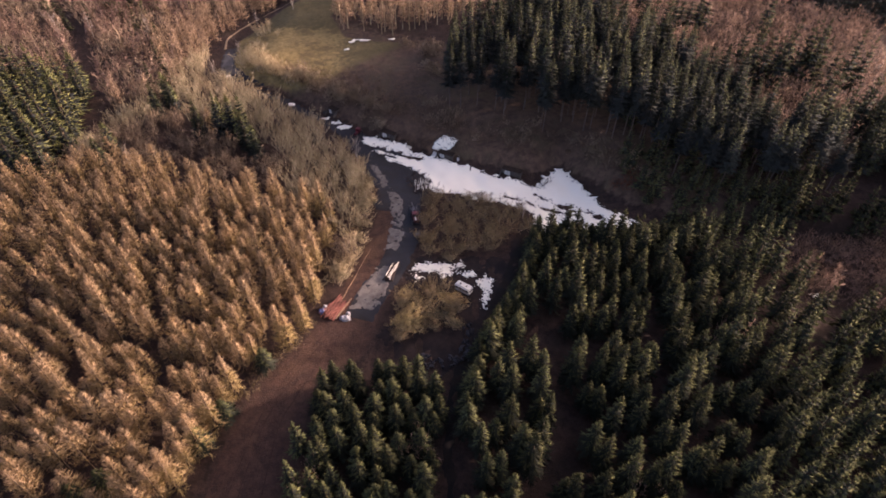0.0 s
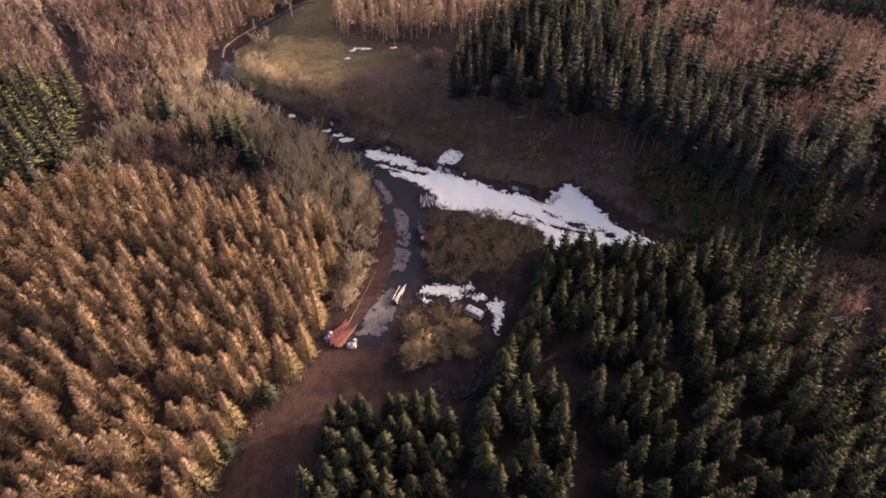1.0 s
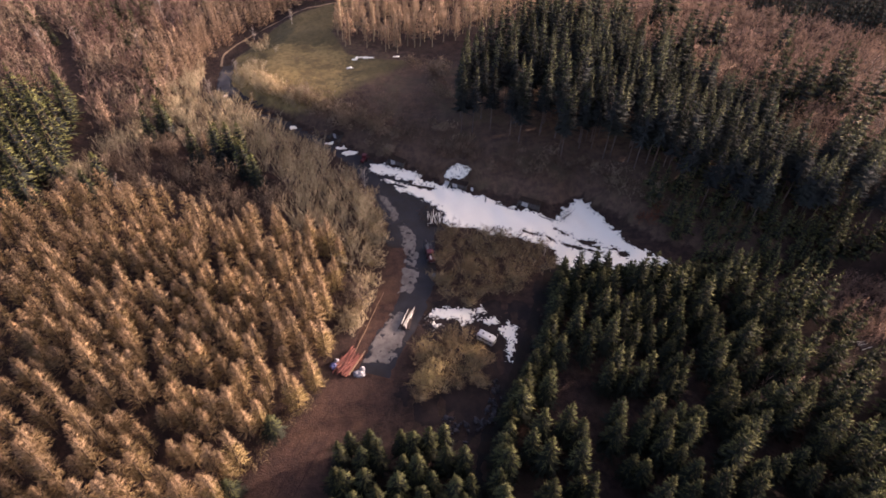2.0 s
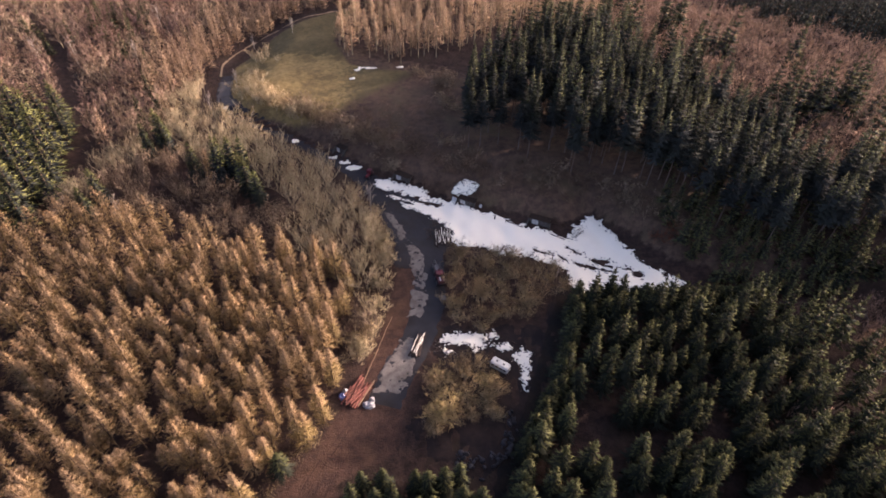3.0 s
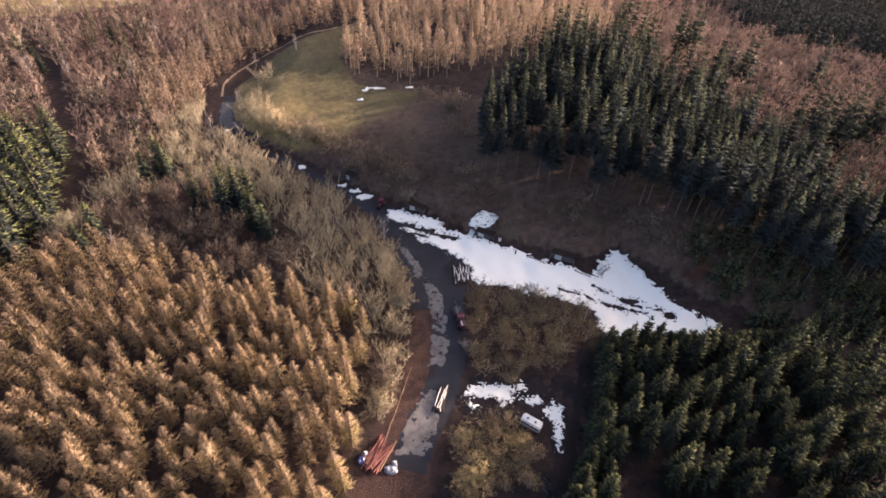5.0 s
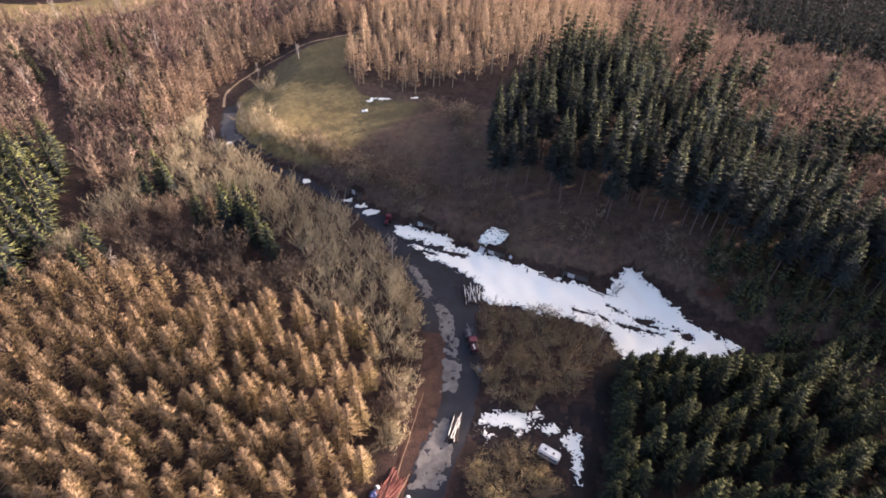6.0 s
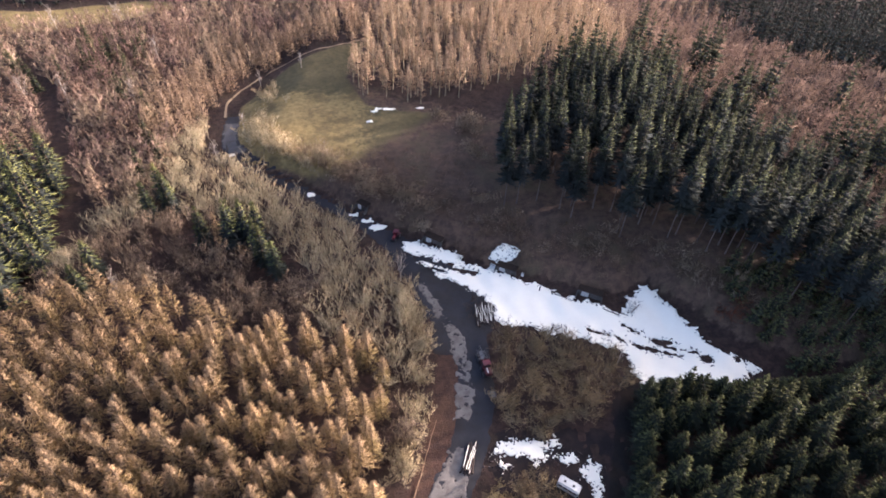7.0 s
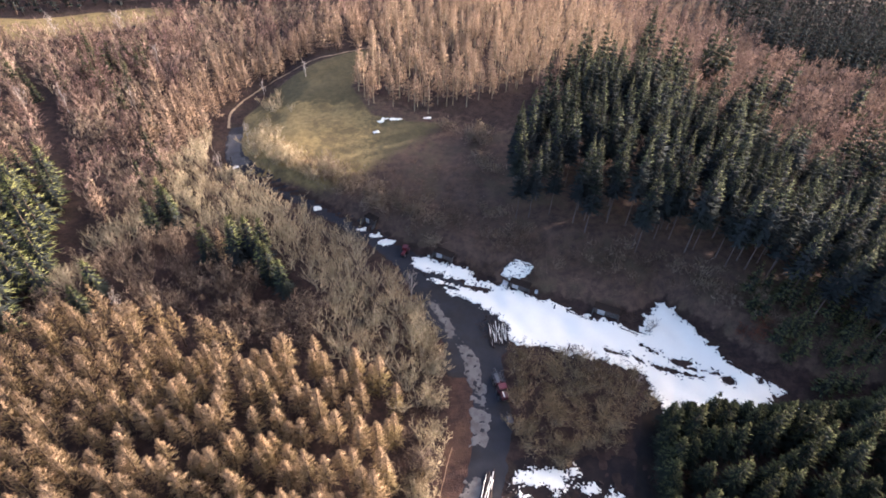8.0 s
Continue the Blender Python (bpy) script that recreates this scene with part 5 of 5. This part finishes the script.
def forwarder(m):
    top = thing("forwarder", m, "red forestry machine with a grey loading frame", "vehicle")
    part("chassis", box(7.0, 0.9, 0.35, (0, 0, 0.7), bevel=0.05), STEEL, top)
    hood = part("hood", box(1.9, 1.5, 0.9, (-2.6, 0, 0.95), bevel=0.15), RED, top)
    part("stripe", box(1.4, 0.28, 0.03, (-2.6, 0.2, 1.86)), WHITE, hood, "white stripe")
    cab = part("cab", box(1.5, 1.8, 1.7, (-1.0, 0, 0.95), bevel=0.12), RED, top)
    part("windscreen", box(0.05, 1.5, 0.8, (-1.77, 0, 1.65), bevel=0.02), DARK, cab, "dark glass")
    for sg in (-1, 1):
        part("side_window", box(1.1, 0.05, 0.8, (-1.0, sg * 0.9, 1.65), bevel=0.02), DARK, cab, "dark glass")
    for x in (0.4, 1.3, 2.2, 3.1):
        for sg in (-1, 1):
            part("stake", rod((x, sg * 0.95, 0.9), (x, sg * 1.1, 2.3), 0.05, 0.05, 6), STEEL, top)
        part("crossbeam", box(0.12, 2.0, 0.12, (x, 0, 1.0), bevel=0.02), STEEL, top)
    for sg in (-1, 1):
        part("side_rail", box(3.4, 0.1, 0.12, (1.75, sg * 0.9, 1.1), bevel=0.02), STEEL, top)
    part("headboard", box(0.1, 2.0, 1.3, (0.1, 0, 1.0), bevel=0.02), RED, top)
    crane = part("crane", rod((0.25, 0, 1.0), (0.25, 0, 2.7), 0.14, 0.12, 10), RED, top)
    part("boom", rod((0.25, 0, 2.6), (3.4, 0.4, 3.0), 0.11, 0.07, 8), STEEL, crane, "grey boom")
    part("grapple", rod((3.4, 0.4, 3.0), (3.6, 0.4, 1.9), 0.12, 0.2, 8), STEEL, crane, "grey grapple")
    for x in (-2.6, -0.9, 1.3, 2.6):
        for sg in (-1, 1):
            wheel(top, (x, sg * 0.95, 0.55), 0.55, 0.45)


forwarder(on_ground(-8.2, 122.4, 103, 0.06))


def tractor(m):
    top = thing("small_tractor", m, "small red tractor standing beside the road", "vehicle")
    part("hood", box(1.7, 0.85, 0.75, (-0.9, 0, 0.65), bevel=0.12), RED, top)
    part("cab", box(1.3, 1.3, 1.5, (0.6, 0, 0.7), bevel=0.12), RED, top)
    part("cab_roof", box(1.5, 1.45, 0.14, (0.6, 0, 2.2), bevel=0.05), RED, top)
    for sg in (-1, 1):
        part("window", box(0.9, 0.04, 0.6, (0.6, sg * 0.655, 1.45), bevel=0.01), DARK, top, "dark glass")
        part("mudguard", box(1.3, 0.4, 0.12, (0.8, sg * 0.85, 1.32), bevel=0.05), RED, top)
        wheel(top, (0.8, sg * 0.85, 0.65), 0.65, 0.4)
        wheel(top, (-1.3, sg * 0.6, 0.42), 0.42, 0.3)


tractor(on_ground(-30.9, 166.2, 70, 0.06))


def shed(m, w, d, h, label):
    """A flat-roofed store let into the bank: walls, door, window opening, wing walls and an earth-covered slab roof; its front faces -y."""
    top = thing("bank_shed", m, label, "shed", "sheds along the bank")
    part("wall", box(w, 0.25, h, (0, d, -0.3)), WALL, top)
    for sg in (-1, 1):
        part("wall", box(0.25, d - 0.25, h, (sg * (w / 2 - 0.125), d / 2, -0.3)), WALL, top)
    part("wall", box(w * 0.18, 0.25, h, (w * 0.41 - 0.25, 0.1, -0.3)), WALL, top)
    part("wall", box(w * 0.14, 0.25, h, (w * 0.02, 0.1, -0.3)), WALL, top)
    part("wall", box(w * 0.16, 0.25, h, (-w * 0.42 + 0.25, 0.1, -0.3)), WALL, top)
    part("lintel", box(w * 0.88, 0.25, 0.3, (0, 0.102, h - 0.6)), WALL, top)
    gate = part("gate", box(w * 0.3, 0.06, h - 0.65, (w * 0.2, -0.02, 0), bevel=0.01), GATE, top, "weathered grey-brown board gate")
    for k in range(5):
        part("batten", box(0.07, 0.05, h - 0.7, (w * (0.08 + 0.06 * k), -0.07, 0.02)), DARK_LOG, gate)
    part("roof", box(w + 0.3, d + 0.4, 0.2, (0, d / 2 - 0.05, h - 0.29), bevel=0.04), TAR, top, "flat roof covered with dark earth")
    part("eave_board", box(w + 0.32, 0.06, 0.16, (0, -0.28, h - 0.27)), DARK_LOG, top)
    door = part("door", box(w * 0.3, 0.08, h - 0.62, (-w * 0.2, -0.05, 0), bevel=0.01), DOOR, top, "pale grey double door")
    part("door_gap", box(0.05, 0.03, h - 0.7, (-w * 0.2, -0.1, 0.02)), DARK, door)
    for sg in (-1, 1):
        wing = box(0.25, 1.8, h * 0.75, (sg * (w / 2 + 0.2), -0.7, -0.3))
        for v in wing.verts:
            if v.co.z > 0.5 and v.co.y < -1.0:
                v.co.z *= 0.35
        part("wing_wall", wing, WALL, top)


for x, y, w, turn, lab in ((-41.6, 177.8, 3.8, -35, "dark flat-roofed shed in the bank beside the road"), (-20.4, 163.7, 5.4, -29, "dark flat-roofed shed with a pale door, let into the bank"),
                           (-0.6, 152.9, 5.2, -25, "wide concrete shed with a pale door and snow behind it"), (20.2, 144.4, 6.0, -23, "dark shed with a pale door above the snow field")):
    shed(on_ground(x, y, turn, -0.1), w, 1.9, 2.2, lab)


def slab(m, w, h, lean, label):
    """A pale board leaning back, with a dark edge frame."""
    top = thing("leaning_board", m, label, "board")
    tilt = Matrix.Rotation(radians(lean), 4, "X")
    part("board", box(w, 0.06, h, (0, 0, -0.1), bevel=0.01, turn=tilt), DOOR, top)
    part("frame", box(w + 0.12, 0.05, 0.1, (0, -0.02, h - 0.12), turn=tilt), DARK_LOG, top, "dark top edge")


slab(on_ground(-4.2, 154.4, -35), 1.5, 1.7, -18, "pale weathered board leaning beside the wide shed")
slab(on_ground(3.6, 151.2, -25), 0.8, 1.5, -12, "narrow pale board leaning on the bank")


def trailer(m):
    top = thing("small_trailer", m, "small grey trailer standing behind the red machine", "trailer")
    part("bed", box(2.0, 1.2, 0.12, (0, 0, 0.5), bevel=0.02), STEEL, top)
    for sg in (-1, 1):
        part("side_board", box(2.0, 0.05, 0.35, (0, sg * 0.58, 0.62)), GATE, top)
        part("end_board", box(0.05, 1.1, 0.35, (sg * 0.98, 0, 0.62)), GATE, top)
        wheel(top, (0, sg * 0.7, 0.3), 0.3, 0.18)
    part("drawbar", rod((1.0, 0, 0.5), (2.1, 0, 0.3), 0.04, 0.04, 8), STEEL, top)


trailer(on_ground(-6.9, 114.6, 100, 0.06))


def stones(name, line, count, wide, label, small=0.5, large=1.5):
    """A bank of broken stones dumped along a line."""
    top = thing(name, on_ground(*line[0]), label, "stone heap")
    origin = top.matrix_world.inverted()
    shapes = []
    for k in range(5):
        bm = bmesh.new()
        bmesh.ops.create_icosphere(bm, subdivisions=1, radius=0.5)
        for v in bm.verts:
            v.co = v.co * (1 + 0.35 * noise.noise(v.co * 3 + Vector((k * 7, 0, 0))))
            v.co.z *= 0.7
        me = bpy.data.meshes.new("stone")
        bm.to_mesh(me)
        bm.free()
        me.materials.append(STONE)
        shapes.append(me)
    for i in range(count):
        f = rng.uniform(0, len(line) - 1.001)
        j = int(f)
        x = line[j][0] + (line[j + 1][0] - line[j][0]) * (f - j) + rng.normal() * wide
        y = line[j][1] + (line[j + 1][1] - line[j][1]) * (f - j) + rng.normal() * wide
        ob = new("stone", shapes[i % 5])
        ob.parent = top
        sz = rng.uniform(small, large)
        ob.matrix_local = origin @ Matrix.LocRotScale((x, y, z_at(x, y) + 0.15 * sz), Euler(rng.uniform(0, 6, 3)), (sz, sz * rng.uniform(0.7, 1.2), sz * 0.8))


stones("stone_heap", [(-5, 73.5), (1, 72.8), (5, 75), (6.5, 79), (6.8, 83)], 70, 0.8, "heap of dark broken stones at the clearing's edge")
stones("scattered_stones", [(-9, 100), (-7, 98.5), (-5, 98)], 16, 0.9, "scattered grey stones beside the snow patches", 0.25, 0.6)

def clods(name, mask, bounds, count, label, seed):
    """Dark clods, twigs and stones along the thawing edge of a snow field."""
    r = np.random.default_rng(seed)
    x, y = r.uniform(bounds[0], bounds[1], count * 40), r.uniform(bounds[2], bounds[3], count * 40)
    v = mask(x, y)
    pick = np.flatnonzero((v > -0.7) & (v < 0.9))[:count]
    base = np.array([(1, 0, 0), (0.3, 0.9, 0.1), (-0.8, 0.5, 0), (-0.6, -0.7, 0.1), (0.5, -0.9, 0), (0, 0, 0.6), (0, 0, -0.5)], float)
    faces = np.array([(0, 1, 5), (1, 2, 5), (2, 3, 5), (3, 4, 5), (4, 0, 5), (1, 0, 6), (2, 1, 6), (3, 2, 6), (4, 3, 6), (0, 4, 6)])
    V, T = [], []
    for k, i in enumerate(pick):
        a, sx, sy = r.uniform(0, 6.28), r.uniform(0.12, 0.6), r.uniform(0.07, 0.2)
        p = base * (1 + r.normal(0, 0.2, base.shape)) * (sx, sy, 0.16)
        V.append(np.stack([p[:, 0] * math.cos(a) - p[:, 1] * math.sin(a) + x[i], p[:, 0] * math.sin(a) + p[:, 1] * math.cos(a) + y[i], p[:, 2] + z_at(x[i], y[i]) + 0.28], -1))
        T.append(faces + 7 * k)
    tagged(new(name, mesh_np(name, np.concatenate(V), np.concatenate(T), [DARK_LOG])), label, "debris", kind="stuff")


clods("snow_debris", snow_mask, (-31, 57, 114, 166), 650, "dark clods and twigs along the snow's ragged edge", 91)
clods("patch_debris", small_mask, (-10, 15, 88, 106), 150, "dark clods and twigs among melting snow patches", 92)
clods("shed_snow_debris", spots_mask, (-5, 4, 154, 160.5), 150, "dark clods and twigs in the snow behind the shed", 93)
post = thing("marker_post", on_ground(-90.3, 208.8), "dark wooden post beside the road", "post")
part("pole", rod((0, 0, -0.3), (0, 0, 2.6), 0.14, 0.12, 8), DARK_LOG, post)
for i, (x, y, turn, ln) in enumerate([(6, 133.3, -16, 6.0), (20, 132.6, -5, 5.0), (13.6, 144.0, -28, 5.0), (24, 139.8, -30, 6.5), (9.2, 134.4, 60, 2.2), (-26, 158.5, -30, 3.5)]):
    lg = thing("dark_branch", on_ground(x, y, turn, 0.35), "dark fallen branch lying on the snow", "branch", "branches on the snow")
    part("stem", rod((-ln / 2, 0, 0), (ln / 2, 0, 0.05), 0.16, 0.06, 7, 0.1, 5), DARK_LOG, lg)
    for k in range(3):
        part("twig", rod((ln * (0.1 + 0.12 * k), 0, 0.03), (ln * (0.3 + 0.12 * k), (-1) ** k * 0.9, 0.3), 0.05, 0.02, 5), DARK_LOG, lg)
heap_kind = Kind("brush_heap_bush", low_forms, BARK, BARK, "dark heap of cut brushwood lying at the snow's edge", "brush heaps")
for i, (x, y, t) in enumerate([(9.4, 133.4, 0.55), (10.9, 132.6, 0.6), (-10.9, 139.5, 0.7), (-10.6, 136.8, 0.6), (-9.9, 142.2, 0.6), (30.2, 139.6, 0.7), (31.2, 141.4, 0.7), (-9.2, 159, 0.7), (-7.4, 157.2, 0.6), (-13.6, 161.2, 0.7), (-12, 158.2, 0.8), (-6.4, 158.6, 0.8), (3.4, 154.2, 0.7), (26, 143, 0.8), (24, 144.4, 0.7)]):
    heap_kind.single(x, y, t, t, i * 1.9, i)
snag = thing("broken_post", on_ground(7.5, 146.2), "dark broken post at the snow's edge", "post")
part("stub", rod((0, 0, -0.3), (0.15, 0.1, 1.5), 0.2, 0.16, 8, 0.04, 3), DARK_LOG, snag)
log_stack("east_log_stack", on_ground(92.6, 96.6, 20, 0.05), 7, 3.6, 0.16, 0.34, 1, DARK_LOG, "small log stack dusted with snow in the thicket", snow=0.8, ragged=0.4, cap=0.5)
brush = Kind("brushwood", [broadleaf(395 + i, h=1.1, spread_=1.2, stems=3, limbs=3, boughs=3, twigs=6, wide=0.08, fork=0.1, r0=0.03, up=0.3) for i in range(3)], BARK, WILLOW, "", "")
brush.mass("dry_brushwood", scatter([(-38.5, 62), (-34, 71), (-30, 78), (-32, 79), (-36, 73), (-41, 64)], 1.5, 40, lo=0.7, hi=1.3), "dry tan brushwood along the edge of the mud", "brushwood")
